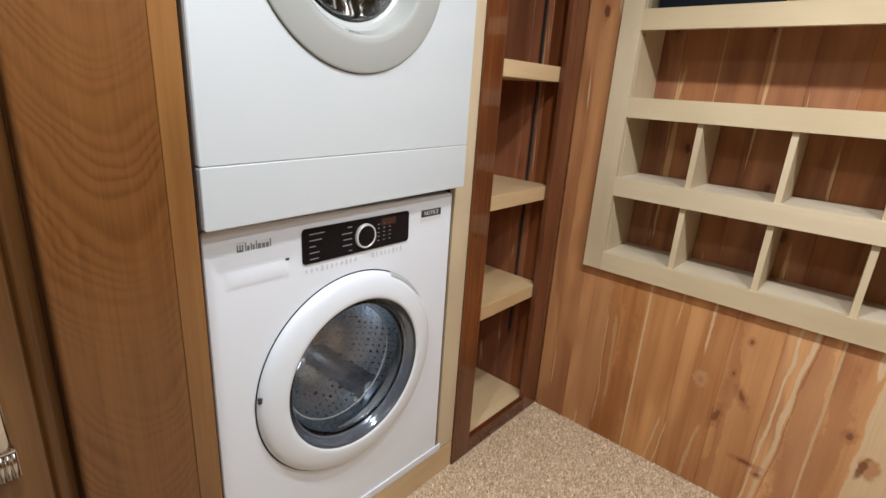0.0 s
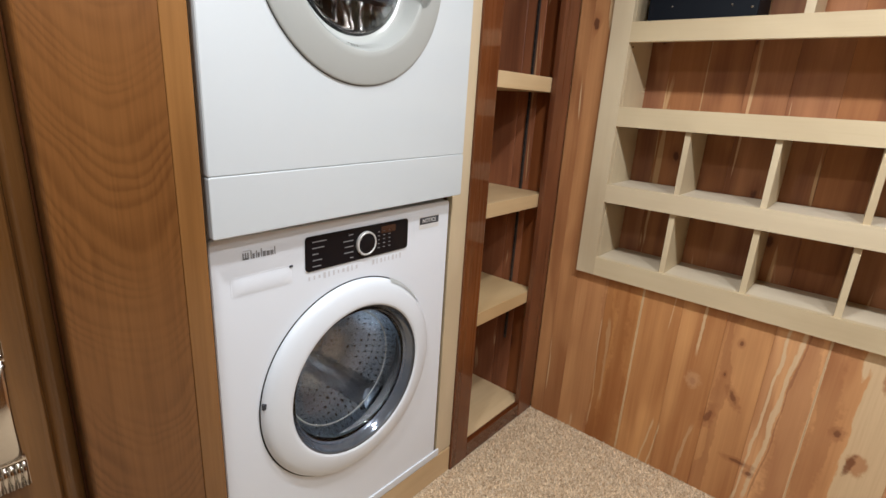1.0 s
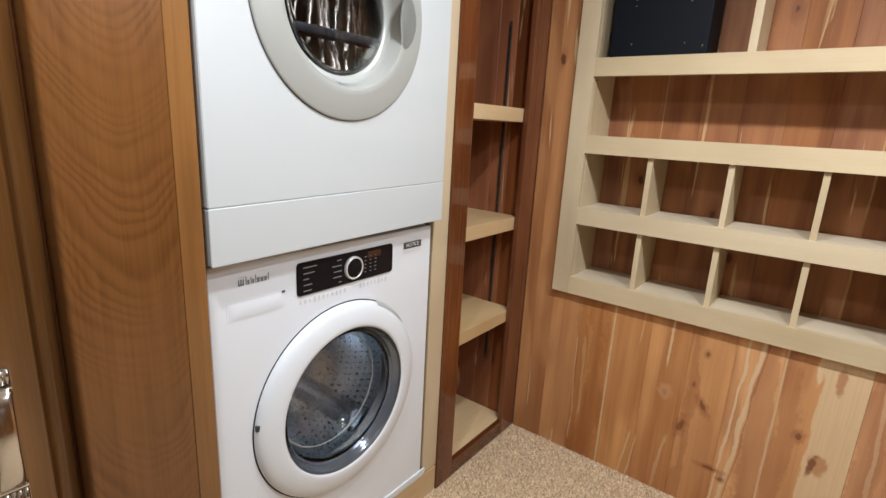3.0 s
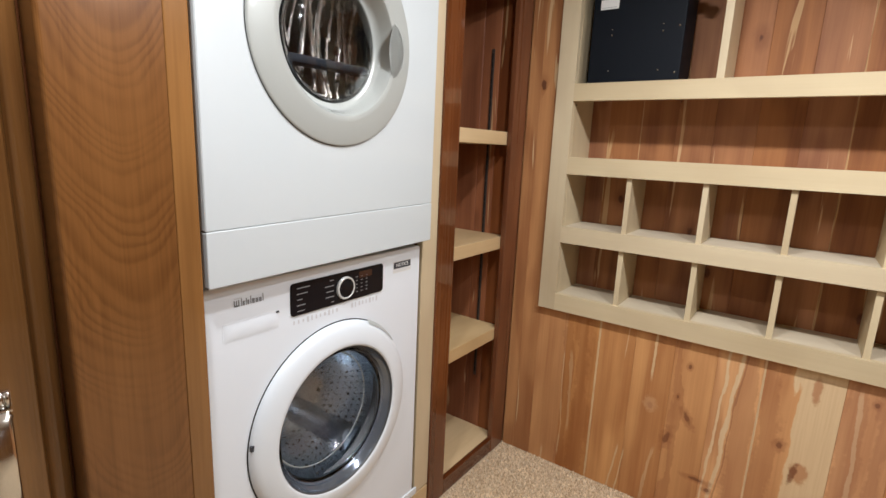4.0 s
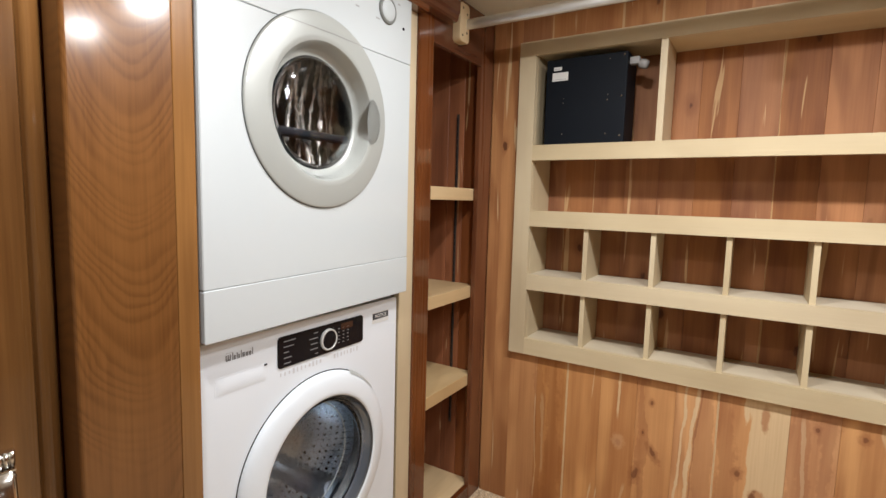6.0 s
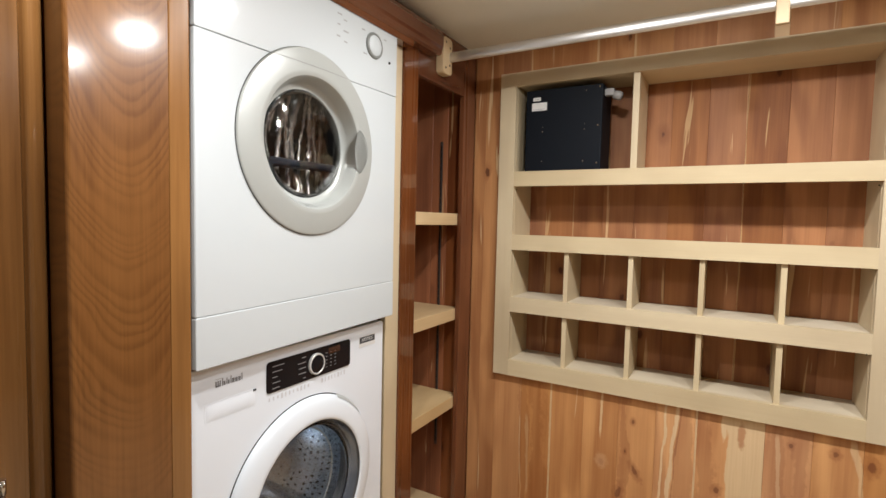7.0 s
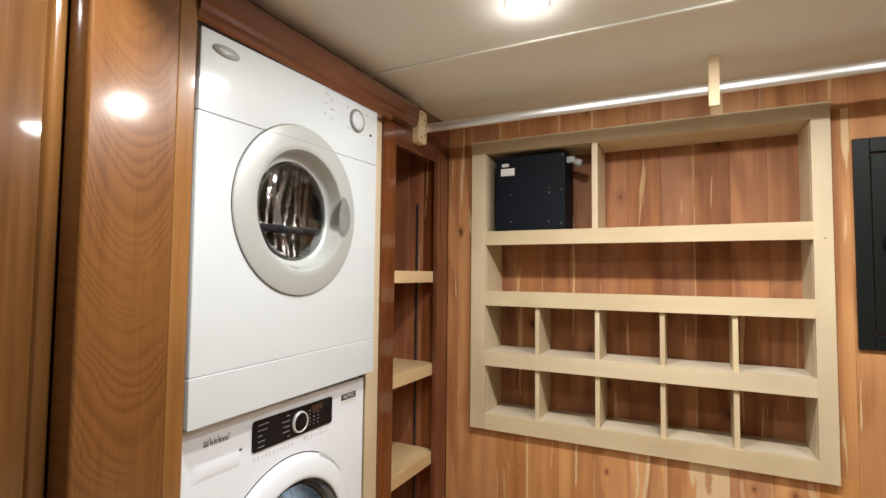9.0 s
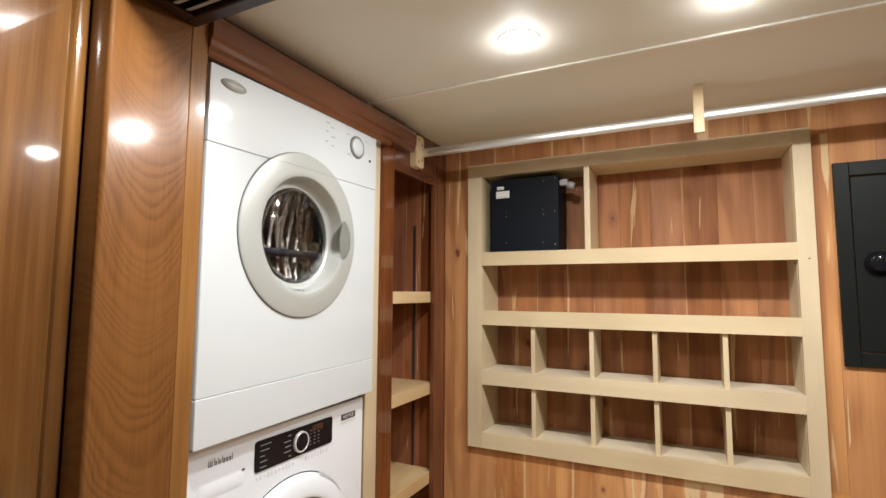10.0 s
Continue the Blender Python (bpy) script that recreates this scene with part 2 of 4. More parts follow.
pine_cut = wood("raw_pine_block", (0.62, 0.45, 0.25), (0.78, 0.62, 0.40), "z", 6.0, 0.5, 0.0, tone=0.0, streak=0.3)


def plain(name, colour, rough=0.4, metal=0.0, coat=0.0, speck=0.04, bumps=0.02, scale=300.0, vary=0.06):
    t = Tree(name)
    n = t.noise(t.coords(), scale, 2.0)
    big = t.noise(t.coords(), 6.0, 3.0)
    f = t.math("MULTIPLY_ADD", big, 0.7, t.math("MULTIPLY", n, 0.3))
    lo = tuple(c * (1 - speck) for c in colour)
    hi = tuple(min(1.0, c * (1 + speck)) for c in colour)
    if bumps:
        t.bump(n, bumps, 0.001)
    return t.set(Base_Color=t.mix(f, lo, hi), Roughness=t.math("MULTIPLY_ADD", big, vary, rough - vary / 2), Metallic=metal, Coat_Weight=coat, Coat_Roughness=0.08)


def dull(mat):
    mat.node_tree.nodes["Principled BSDF"].inputs["Specular IOR Level"].default_value = 0.12
    return mat


# washer white is cooler; dryer white is also dimmed to offset the near downlight
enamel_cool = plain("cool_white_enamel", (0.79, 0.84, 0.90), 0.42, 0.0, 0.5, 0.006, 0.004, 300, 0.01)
enamel_dimmed = plain("dimmed_white_enamel", (0.575, 0.615, 0.632), 0.42, 0.0, 0.6, 0.006, 0.004, 300, 0.01)
door_white = plain("white_plastic", (0.77, 0.82, 0.87), 0.3, 0.0, 0.2, 0.015, 0.0)
silver = plain("silver_grey_plastic", (0.405, 0.420, 0.400), 0.36, 0.1, 0.2, 0.02, 0.0)
dial_grey = plain("dark_grey_dial_ring", (0.20, 0.21, 0.20), 0.35)
silver_in = plain("pale_grey_plastic", (0.43, 0.45, 0.43), 0.25, 0.1, 0.3, 0.03, 0.0)
seal = plain("grey_rubber", (0.06, 0.062, 0.065), 0.5)
black_gloss = dull(plain("black_gloss_panel", (0.008, 0.008, 0.010), 0.14, 0.0, 0.12, 0.1, 0.0))
black_case = dull(plain("black_powder_coat", (0.006, 0.008, 0.012), 0.55, 0.0, 0.0, 0.15, 0.08, 900))
safe_black = dull(plain("black_painted_steel", (0.011, 0.013, 0.012), 0.42, 0.0, 0.0, 0.15, 0.05, 600))
gap_black = plain("dark_gap", (0.01, 0.01, 0.01), 0.8)
chrome = plain("chrome", (0.78, 0.76, 0.72), 0.12, 1.0, 0.0, 0.03, 0.0)
alu = plain("brushed_aluminium", (0.76, 0.76, 0.75), 0.42, 1.0, 0.0, 0.06, 0.03)
steel = plain("drum_steel", (0.80, 0.87, 0.95), 0.24, 1.0, 0.0, 0.06, 0.25, 40)
# paler and less metallic than the drum, so glints are put into the colour
emboss_glint = plain("embossed_steel_glint", (0.86, 0.91, 0.95), 0.28, 0.45, 0.0, 0.04, 0.0)
rib_steel = plain("polished_rib_steel", (0.72, 0.70, 0.66), 0.22, 1.0, 0.0, 0.1, 0.0)
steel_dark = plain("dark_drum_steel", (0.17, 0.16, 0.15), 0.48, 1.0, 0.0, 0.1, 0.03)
paper = plain("white_paper", (0.75, 0.75, 0.73), 0.6)
ink = plain("grey_print", (0.035, 0.037, 0.045), 0.6)
mark_grey = plain("mid_grey_print", (0.22, 0.225, 0.24), 0.5)
panel_print = plain("dim_panel_print", (0.24, 0.24, 0.25), 0.5)
print_pale = plain("pale_print", (0.45, 0.45, 0.46), 0.5)
film_dim = plain("faded_grey_print", (0.36, 0.37, 0.37), 0.5)
film_grey = plain("clear_film_text", (0.62, 0.63, 0.66), 0.5)
grey_plug = plain("grey_cable_plug", (0.30, 0.29, 0.28), 0.5)
slat_grey = plain("grey_painted_slat", (0.42, 0.42, 0.41), 0.4)
vent_dark = plain("dark_brown_vent_box", (0.028, 0.012, 0.007), 0.35)
ceiling_mat = plain("cream_ceiling_vinyl", (0.84, 0.83, 0.755), 0.55, 0.0, 0.0, 0.03, 0.10, 500)
cream_fill_wall = plain("cream_fill_wall_vinyl", (0.74, 0.70, 0.60), 0.5, 0.0, 0.0, 0.03, 0.08, 500)
bead = plain("cream_seam_bead", (0.86, 0.84, 0.77), 0.4)


def glass(name, tint, rough=0.02):
    t = Tree(name)
    t.bump(t.noise(t.coords(), 26.0, 2.0), 0.35, 0.006)
    return t.set(Base_Color=(*tint, 1), Roughness=rough, Transmission_Weight=1.0, IOR=1.45)


pane_glass = glass("door_glass", (0.93, 0.95, 0.97))
dark_glass = glass("smoked_door_glass", (0.78, 0.78, 0.78))


def glow(name, colour, strength):
    t = Tree(name)
    t.bsdf.inputs["Emission Color"].default_value = (*colour, 1)
    t.bsdf.inputs["Emission Strength"].default_value = strength
    return t.set(Base_Color=(0.9, 0.9, 0.9, 1))


lens_glow = glow("downlight_diffuser", (1.0, 0.96, 0.90), 40.0)
lens_rim = plain("white_lamp_rim", (0.85, 0.84, 0.80), 0.4)

t = Tree("beige_carpet")
vo = t.node("ShaderNodeTexVoronoi", Scale=190.0)
t.link(t.coords(), vo.inputs["Vector"])
spk = t.noise(t.coords(), 160.0, 3.0, 0.7)
big = t.noise(t.coords(), 9.0, 3.0)
cc = t.mix(t.ramp(spk, 0.32, 0.68), (0.40, 0.29, 0.18), (0.86, 0.71, 0.51))
cc = t.mix(t.math("MULTIPLY", t.ramp(big, 0.3, 0.7), 0.25), cc, (0.48, 0.37, 0.25))
t.bump(vo.outputs["Distance"], 0.8, 0.006)
carpet = t.set(Base_Color=cc, Roughness=0.95)

t = Tree("carpet_tuft")
geo = t.nt.nodes.new("ShaderNodeNewGeometry")
r1 = geo.outputs["Random Per Island"]
cc = t.mix(t.ramp(r1, 0.0, 0.9, False), (0.48, 0.34, 0.205), (0.95, 0.775, 0.545))
tuft_mat = t.set(Base_Color=cc, Roughness=0.95)


# ---------- mesh helpers ----------
def cuboid(bm, x0, x1, y0, y1, z0, z1):
    vs = [bm.verts.new((x, y, z)) for x in (x0, x1) for y in (y0, y1) for z in (z0, z1)]
    for q in ((0, 1, 3, 2), (4, 6, 7, 5), (0, 4, 5, 1), (2, 3, 7, 6), (0, 2, 6, 4), (1, 5, 7, 3)):
        bm.faces.new([vs[i] for i in q])
    return vs


def soft(bm, width, segments=2):
    bmesh.ops.bevel(bm, geom=list(bm.edges), offset=width, segments=segments, affect="EDGES", profile=0.6)


def block(x0, x1, y0, y1, z0, z1, bevel=0.0015, segments=2):
    bm = bmesh.new()
    cuboid(bm, x0, x1, y0, y1, z0, z1)
    if bevel:
        soft(bm, bevel, segments)
    return bm


def lathe(profile, cy, cz, n=72, squash=1.0, a0=0.0, a1=math.tau):
    """A ring round the x axis through (cy, cz); the profile is rows of (radius, x)."""
    bm = bmesh.new()
    closed = abs(a1 - a0 - math.tau) < 1e-6
    cols = []
    for i in range(n if closed else n + 1):
        a = a0 + (a1 - a0) * i / n
        cols.append([bm.verts.new((x, cy + r * math.cos(a), cz + r * math.sin(a) * squash)) for r, x in profile])
    m = len(cols)
    for i in range(m if closed else m - 1):
        p, q = cols[i], cols[(i + 1) % m]
        for j in range(len(profile) - 1):
            bm.faces.new((p[j], q[j], q[j + 1], p[j + 1]))
    bmesh.ops.remove_doubles(bm, verts=bm.verts, dist=1e-6)
    bmesh.ops.recalc_face_normals(bm, faces=bm.faces)
    for f in bm.faces:
        f.smooth = True
    return bm


def prism_y(profile, y0, y1):
    """A bar along y with the (x, z) outline given."""
    bm = bmesh.new()
    a = [bm.verts.new((x, y0, z)) for x, z in profile]
    b = [bm.verts.new((x, y1, z)) for x, z in profile]
    n = len(profile)
    for i in range(n):
        bm.faces.new((a[i], a[(i + 1) % n], b[(i + 1) % n], b[i]))
    bm.faces.new(a[::-1])
    bm.faces.new(b)
    bmesh.ops.recalc_face_normals(bm, faces=bm.faces)
    return bm


def prism_z(profile, z0, z1):
    bm = bmesh.new()
    a = [bm.verts.new((x, y, z0)) for x, y in profile]
    b = [bm.verts.new((x, y, z1)) for x, y in profile]
    n = len(profile)
    for i in range(n):
        bm.faces.new((a[i], a[(i + 1) % n], b[(i + 1) % n], b[i]))
    bm.faces.new(a[::-1])
    bm.faces.new(b)
    bmesh.ops.recalc_face_normals(bm, faces=bm.faces)
    return bm


def slab(y0, y1, z0, z1, r, x0, x1, n=6, bevel=0.0):
    """A plate facing +x with rounded corners."""
    pts = []
    for cy, cz, a in ((y1 - r, z1 - r, 0), (y0 + r, z1 - r, 90), (y0 + r, z0 + r, 180), (y1 - r, z0 + r, 270)):
        for i in range(n + 1):
            b = radians(a + 90 * i / n)
            pts.append((cy + r * math.cos(b), cz + r * math.sin(b)))
    bm = bmesh.new()
    a = [bm.verts.new((x0, y, z)) for y, z in pts]
    b = [bm.verts.new((x1, y, z)) for y, z in pts]
    m = len(pts)
    bm.faces.new(a[::-1])
    top = bm.faces.new(b)
    for i in range(m):
        bm.faces.new((a[i], a[(i + 1) % m], b[(i + 1) % m], b[i]))
    bmesh.ops.recalc_face_normals(bm, faces=bm.faces)
    if bevel:
        bmesh.ops.bevel(bm, geom=list(top.edges), offset=bevel, segments=3, affect="EDGES", profile=0.5)
    return bm


def holed(y0, y1, z0, z1, r, x0, x1, cy, cz, hole, n=6, m=96):
    """A rounded plate facing +x with a round opening right through it."""
    rim = []
    for ky, kz, a in ((y1 - r, z1 - r, 0), (y0 + r, z1 - r, 90), (y0 + r, z0 + r, 180), (y1 - r, z0 + r, 270)):
        for i in range(n + 1):
            b = radians(a + 90 * i / n)
            rim.append((ky + r * math.cos(b), kz + r * math.sin(b)))
    eye = [(cy + hole * math.cos(math.tau * i / m), cz + hole * math.sin(math.tau * i / m)) for i in range(m)]
    ease = 0.0018
    bm = bmesh.new()
    my, mz = (y0 + y1) / 2, (z0 + z1) / 2
    inset = [(y - math.copysign(ease, y - my), z - math.copysign(ease, z - mz)) for y, z in rim]
    back = [bm.verts.new((x0, y, z)) for y, z in rim]
    mid = [bm.verts.new((x1 - ease, y, z)) for y, z in rim]
    front = [bm.verts.new((x1, y, z)) for y, z in inset]
    hf = [bm.verts.new((x1, y, z)) for y, z in eye]
    hb = [bm.verts.new((x0, y, z)) for y, z in eye]
    edges = []
    for loop in (front, hf):
        for i in range(len(loop)):
            edges.append(bm.edges.new((loop[i], loop[(i + 1) % len(loop)])))
    bmesh.ops.triangle_fill(bm, edges=edges, use_beauty=True, use_dissolve=False)
    for a, b in ((back, mid), (mid, front), (hf, hb)):
        for i in range(len(a)):
            j = (i + 1) % len(a)
            bm.faces.new((a[i], a[j], b[j], b[i]))
    bmesh.ops.recalc_face_normals(bm, faces=bm.faces)
    return bm


def shell(x0, x1, y0, y1, z0, z1, w=0.008):
    """An appliance cabinet, open towards +x."""
    bm = bmesh.new()
    cuboid(bm, x0, x0 + w, y0, y1, z0, z1)
    cuboid(bm, x0 + w, x1, y0, y0 + w, z0, z1)
    cuboid(bm, x0 + w, x1, y1 - w, y1, z0, z1)
    cuboid(bm, x0 + w, x1, y0 + w, y1 - w, z0, z0 + w)
    cuboid(bm, x0 + w, x1, y0 + w, y1 - w, z1 - w, z1)
    return bm


def mesh_of(name, bm, material):
    me = bpy.data.meshes.new(name)
    bm.to_mesh(me)
    bm.free()
    me.materials.append(material)
    return me


def part(name, bm, material, parent, label=""):
    ob = new(name, mesh_of(name, bm, material))
    ob.parent = parent
    ob.matrix_parent_inverse = BASES[parent.name].inverted() if parent.name in BASES else Matrix()
    return tagged(ob, label) if label else ob


BASES = {}


def thing(name, at, label, category, group="", kind=""):
    e = new(name)
    e.empty_display_size = 0.05
    e.location = at
    BASES[e.name] = Matrix.Translation(at)
    return tagged(e, label, category, group, kind)


def solid(name, bm, material, label="", category="", kind="", group=""):
    return tagged(new(name, mesh_of(name, bm, material)), label, category, group, kind)


def words(text, size, parent, material, matrix, name="lettering"):
    cu = bpy.data.curves.new("letters", "FONT")
    cu.body, cu.size, cu.align_x, cu.align_y, cu.extrude = text, size, "CENTER", "CENTER", 0.0002
    tmp = new("letters", cu)
    bpy.context.view_layer.update()
    me = bpy.data.meshes.new_from_object(tmp.evaluated_get(bpy.context.evaluated_depsgraph_get()))
    bpy.data.objects.remove(tmp)
    me.transform(matrix)
    me.materials.clear()
    me.materials.append(material)
    ob = new(name, me)
    ob.parent = parent
    ob.matrix_parent_inverse = BASES[parent.name].inverted() if parent.name in BASES else Matrix()
    return ob


FACE_X = Matrix(((0, 0, 1, 0), (1, 0, 0, 0), (0, 1, 0, 0), (0, 0, 0, 1)))   # text plane onto a face that looks along +x

# ---------- the room ----------
X1, Y0 = 2.85, -2.40
floor = solid("floor", block(-0.7, X1, Y0, YW + 0.01, -0.05, 0.0, 0), carpet, "beige cut-pile carpet floor", "floor", "structure")
ceiling = solid("ceiling", block(-0.7, X1, Y0, YW + 0.01, CEIL, CEIL + 0.04, 0), ceiling_mat, "cream vinyl ceiling panels", "ceiling", "structure")
solid("wall_east", block(X1, X1 + 0.05, Y0 - 0.05, YW + 0.05, -0.05, CEIL + 0.04, 0), cherry_door, "varnished cherry wall", "wall", "structure")
# the south wall is never in view; cream is chosen to bounce fill light
solid("wall_south", block(-0.7, X1, Y0 - 0.05, Y0, -0.05, CEIL + 0.04, 0), cream_fill_wall, "unseen cream closing wall that reflects fill light", "wall", "structure")
solid("wall_west", block(-0.75, -0.70, Y0 - 0.05, 1.6, -0.05, CEIL + 0.04, 0), cherry_door, "varnished cherry wall", "wall", "structure")

# seam bead along the ceiling
solid("ceiling_trim", block(-0.02, X1, 0.579, 0.597, CEIL - 0.0065, CEIL - 0.0002, 0.003, 3), bead, "cream seam bead on the ceiling", "trim", "structure")

# cedar wall with an opening for the cubbies
CX0, CX1, CZ0, CZ1 = 0.120, 1.266, 0.594, 1.705
wall = tagged(new("wall_north"), "cedar plank wall behind the cubbies", "wall", kind="structure")
bm = bmesh.new()
for b in ((-0.05, CX0 + 0.03, 0, CEIL), (CX1 - 0.03, X1, 0, CEIL), (CX0 + 0.03, CX1 - 0.03, 0, CZ0 + 0.03), (CX0 + 0.03, CX1 - 0.03, CZ1 - 0.03, CEIL)):
    cuboid(bm, b[0], b[1], YW + 0.013, YW + 0.03, b[2], b[3])
part("backing", bm, cedar, wall)


def plank(x0, x1, z0, z1, y, material, parent, name="plank"):
    """One upright board facing -y with eased long edges."""
    w, g, c, d = x1 - x0, 0.0002, 0.0006, 0.012
    prof = [(-w / 2 + g, d), (-w / 2 + g, c), (-w / 2 + g + c, 0), (w / 2 - g - c, 0), (w / 2 - g, c), (w / 2 - g, d)]
    bm = prism_z(prof, 0, z1 - z0)
    ob = new(name, mesh_of(name, bm, material))
    ob.location = (x0 + w / 2, y, z0)
    ob.parent = parent
    return ob


# ---------- cubby shelf built into the wall ----------
cub = thing("wall_cubby", ((CX0 + CX1) / 2, YW, CZ0), "pale poplar wall cubby with ten square pigeonholes under open shelves", "shelf unit")
IX0, IX1 = 0.180, 1.218
RAILS = [(0.594, 0.653), (0.834, 0.889), (1.064, 1.120), (1.297, 1.350), (1.657, 1.705)]
YB = 1.318            # back of the cubbies
part("stile", block(CX0, IX0, YC, YW, CZ0, CZ1, 0.0004), poplar_z, cub)
part("stile", block(IX1, CX1, YC, YW, CZ0, CZ1, 0.0004), poplar_z, cub)
for z0, z1 in RAILS:
    part("rail", block(IX0 + 0.0001, IX1 - 0.0001, YC + 0.0001, YW, z0, z1, 0), poplar, cub)
part("side_panel", block(IX0 - 0.018, IX0 + 0.001, YW + 0.001, YB, CZ0 + 0.01, CZ1 - 0.01, 0), poplar_z, cub)
part("side_panel", block(IX1 - 0.001, IX1 + 0.018, YW + 0.001, YB, CZ0 + 0.01, CZ1 - 0.01, 0), poplar_z, cub)
for (z0, z1), drop in zip(RAILS[:4], (0.0003, 0.0003, 0.016, 0.006)):
    part("shelf", block(IX0 + 0.002, IX1 - 0.002, YW + 0.0005, YB - 0.001, z1 - drop - 0.019, z1 - drop, 0), poplar_dusty, cub, "dusty pale shelf board")
part("top_panel", block(IX0 + 0.002, IX1 - 0.002, YW + 0.0005, YB - 0.001, RAILS[4][0] + 0.002, RAILS[4][0] + 0.02, 0), poplar, cub)
DIV = [0.382, 0.5965, 0.8055, 1.015]
for lo, hi in ((RAILS[0][1] - 0.003, RAILS[1][0] + 0.013), (RAILS[1][1] - 0.003, RAILS[2][0] + 0.013)):
    for dx in DIV:
        part("divider", block(dx - 0.0077, dx + 0.0077, YC + 0.012, YB - 0.001, lo, hi, 0.0008), poplar_z, cub)
part("divider", block(0.582, 0.602, YC + 0.004, YB - 0.001, RAILS[3][1] - 0.003, RAILS[4][0] + 0.002, 0.0008), poplar_z, cub)

for nx, nz in ((IX0 + 0.006, 1.286), (IX1 - 0.006, 1.286), (IX1 - 0.007, 0.829), (CX1 - 0.02, 1.30)):
    bm = lathe([(0.0022, 0.0), (0.0018, 0.0006), (0.0, 0.0006)], 0, 0, 10)
    bm.transform(Matrix.Translation((nx, YC + 0.0196 if nx < CX1 - 0.03 else YC - 0.0002, nz)) @ Matrix.Rotation(radians(-90), 4, "Z"))
    part("nail_head", bm, gap_black, cub)

# ---------- shelf closet beside the washer ----------
FX = 0.006            # face of the stained frame
SY0, SY1 = 0.752, 1.062
clos = thing("shelf_closet", (-0.2, 0.91, 0), "dark-stained face frame around a cedar-lined shelf closet", "shelf unit")
part("stile", block(FX - 0.018, FX, 0.672, SY0, 0.0, CEIL - 0.001, 0.002), stain, clos, "dark-stained glossy upright")
part("stile", block(FX - 0.018, FX, SY1, YW - 0.001, 0.0, CEIL - 0.001, 0.002), stain, clos, "dark-stained glossy upright")
part("rail", block(FX - 0.018, FX - 0.0008, SY0 + 0.0005, SY1 - 0.0005, 0.0, 0.056, 0.002), stain_y, clos)
part("rail", block(FX - 0.018, FX - 0.0008, SY0 + 0.0005, SY1 - 0.0005, 1.622, CEIL - 0.001, 0.002), stain_y, clos)
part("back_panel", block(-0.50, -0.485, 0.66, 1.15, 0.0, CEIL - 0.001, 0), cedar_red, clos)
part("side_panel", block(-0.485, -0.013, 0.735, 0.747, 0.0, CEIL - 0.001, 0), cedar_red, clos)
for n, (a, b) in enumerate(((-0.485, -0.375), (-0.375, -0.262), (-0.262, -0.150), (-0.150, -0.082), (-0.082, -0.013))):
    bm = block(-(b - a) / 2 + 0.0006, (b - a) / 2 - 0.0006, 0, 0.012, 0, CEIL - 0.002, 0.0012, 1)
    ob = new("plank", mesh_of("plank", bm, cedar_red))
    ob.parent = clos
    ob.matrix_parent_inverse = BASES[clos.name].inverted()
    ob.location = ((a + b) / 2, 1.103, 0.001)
for z in (0.058, 0.495, 0.834, 1.193):
    th = 0.043 if z > 0.1 else 0.05
    part("shelf", block(-0.47, -0.0135 if z > 0.1 else -0.0125, 0.748, 1.1022, z - th, z, 0.0015), pine, clos, "pale raw pine shelf")
std = part("shelf_standard", block(-0.1125, -0.1025, 1.0985, 1.1028, 0.27, 1.47, 0.0006), plain("dull_steel", (0.12, 0.095, 0.080), 0.4, 0.6), clos, "slotted steel shelf standard")
for k in range(46):
    z = 0.285 + k * 0.0255
    part("slot", block(-0.1105, -0.1060, 1.0978, 1.0990, z, z + 0.0225, 0), gap_black, std)

# light filler strip, sill and drain pan round the washer
solid("filler_strip", block(-0.02, 0.0, 0.606, 0.6715, 0.0905, 1.69, 0.002), pine_z, "raw pine filler strip beside the washer", "trim", "structure")
solid("sill", block(-0.04, 0.0008, -0.034, 0.6715, 0.0, 0.086, 0.003), pine, "raw pine sill board under the washer", "trim", "structure")
bm = bmesh.new()
cuboid(bm, -0.62, 0.002, -0.02, 0.612, 0.0895, 0.096)
pan = thing("drain_pan", (-0.3, 0.3, 0.0895), "white plastic drain pan under the washer", "drain pan")
part("tray", bm, door_white, pan)
part("lip", block(-0.002, 0.004, -0.02, 0.612, 0.0965, 0.113, 0.001), door_white, pan)
part("lip", block(-0.6, -0.003, 0.606, 0.612, 0.0965, 0.113, 0.001), door_white, pan)
solid("alcove_back", block(-0.69, -0.67, -0.05, 0.72, 0, CEIL - 0.001, 0), cherry_door, "plain wall behind the machines", "wall", "structure")
solid("alcove_base", block(-0.66, -0.042, -0.034, 0.6715, 0.0, 0.088, 0), pine, "pine platform under the washer", "platform", "structure")

# ---------- end panel, door and trim ----------
endp = thing("end_panel", (0.0, -0.13, 0.0), "varnished cherry end panel with cathedral grain beside the machines", "panel")
prof = [(-0.03, -0.2180), (0.031, -0.2225)]
prof += [(0.031 + 0.006 * math.sin(radians(a)), -0.2165 - 0.006 * math.cos(radians(a))) for a in (22, 45, 68, 90)]
prof += [(0.037, -0.0700), (-0.03, -0.0700)]
bm = prism_z(prof, 0.001, CEIL - 0.001)
part("panel_board", bm, cherry, endp)
part("edge_strip", block(-0.03, 0.0385, -0.0695, -0.0325, 0.001, CEIL - 0.001, 0.002), cherry_door, endp, "varnished cherry edge strip")
part("return_board", block(-0.6, -0.0305, -0.046, -0.033, 0.001, CEIL - 0.001, 0), cherry_door, endp)

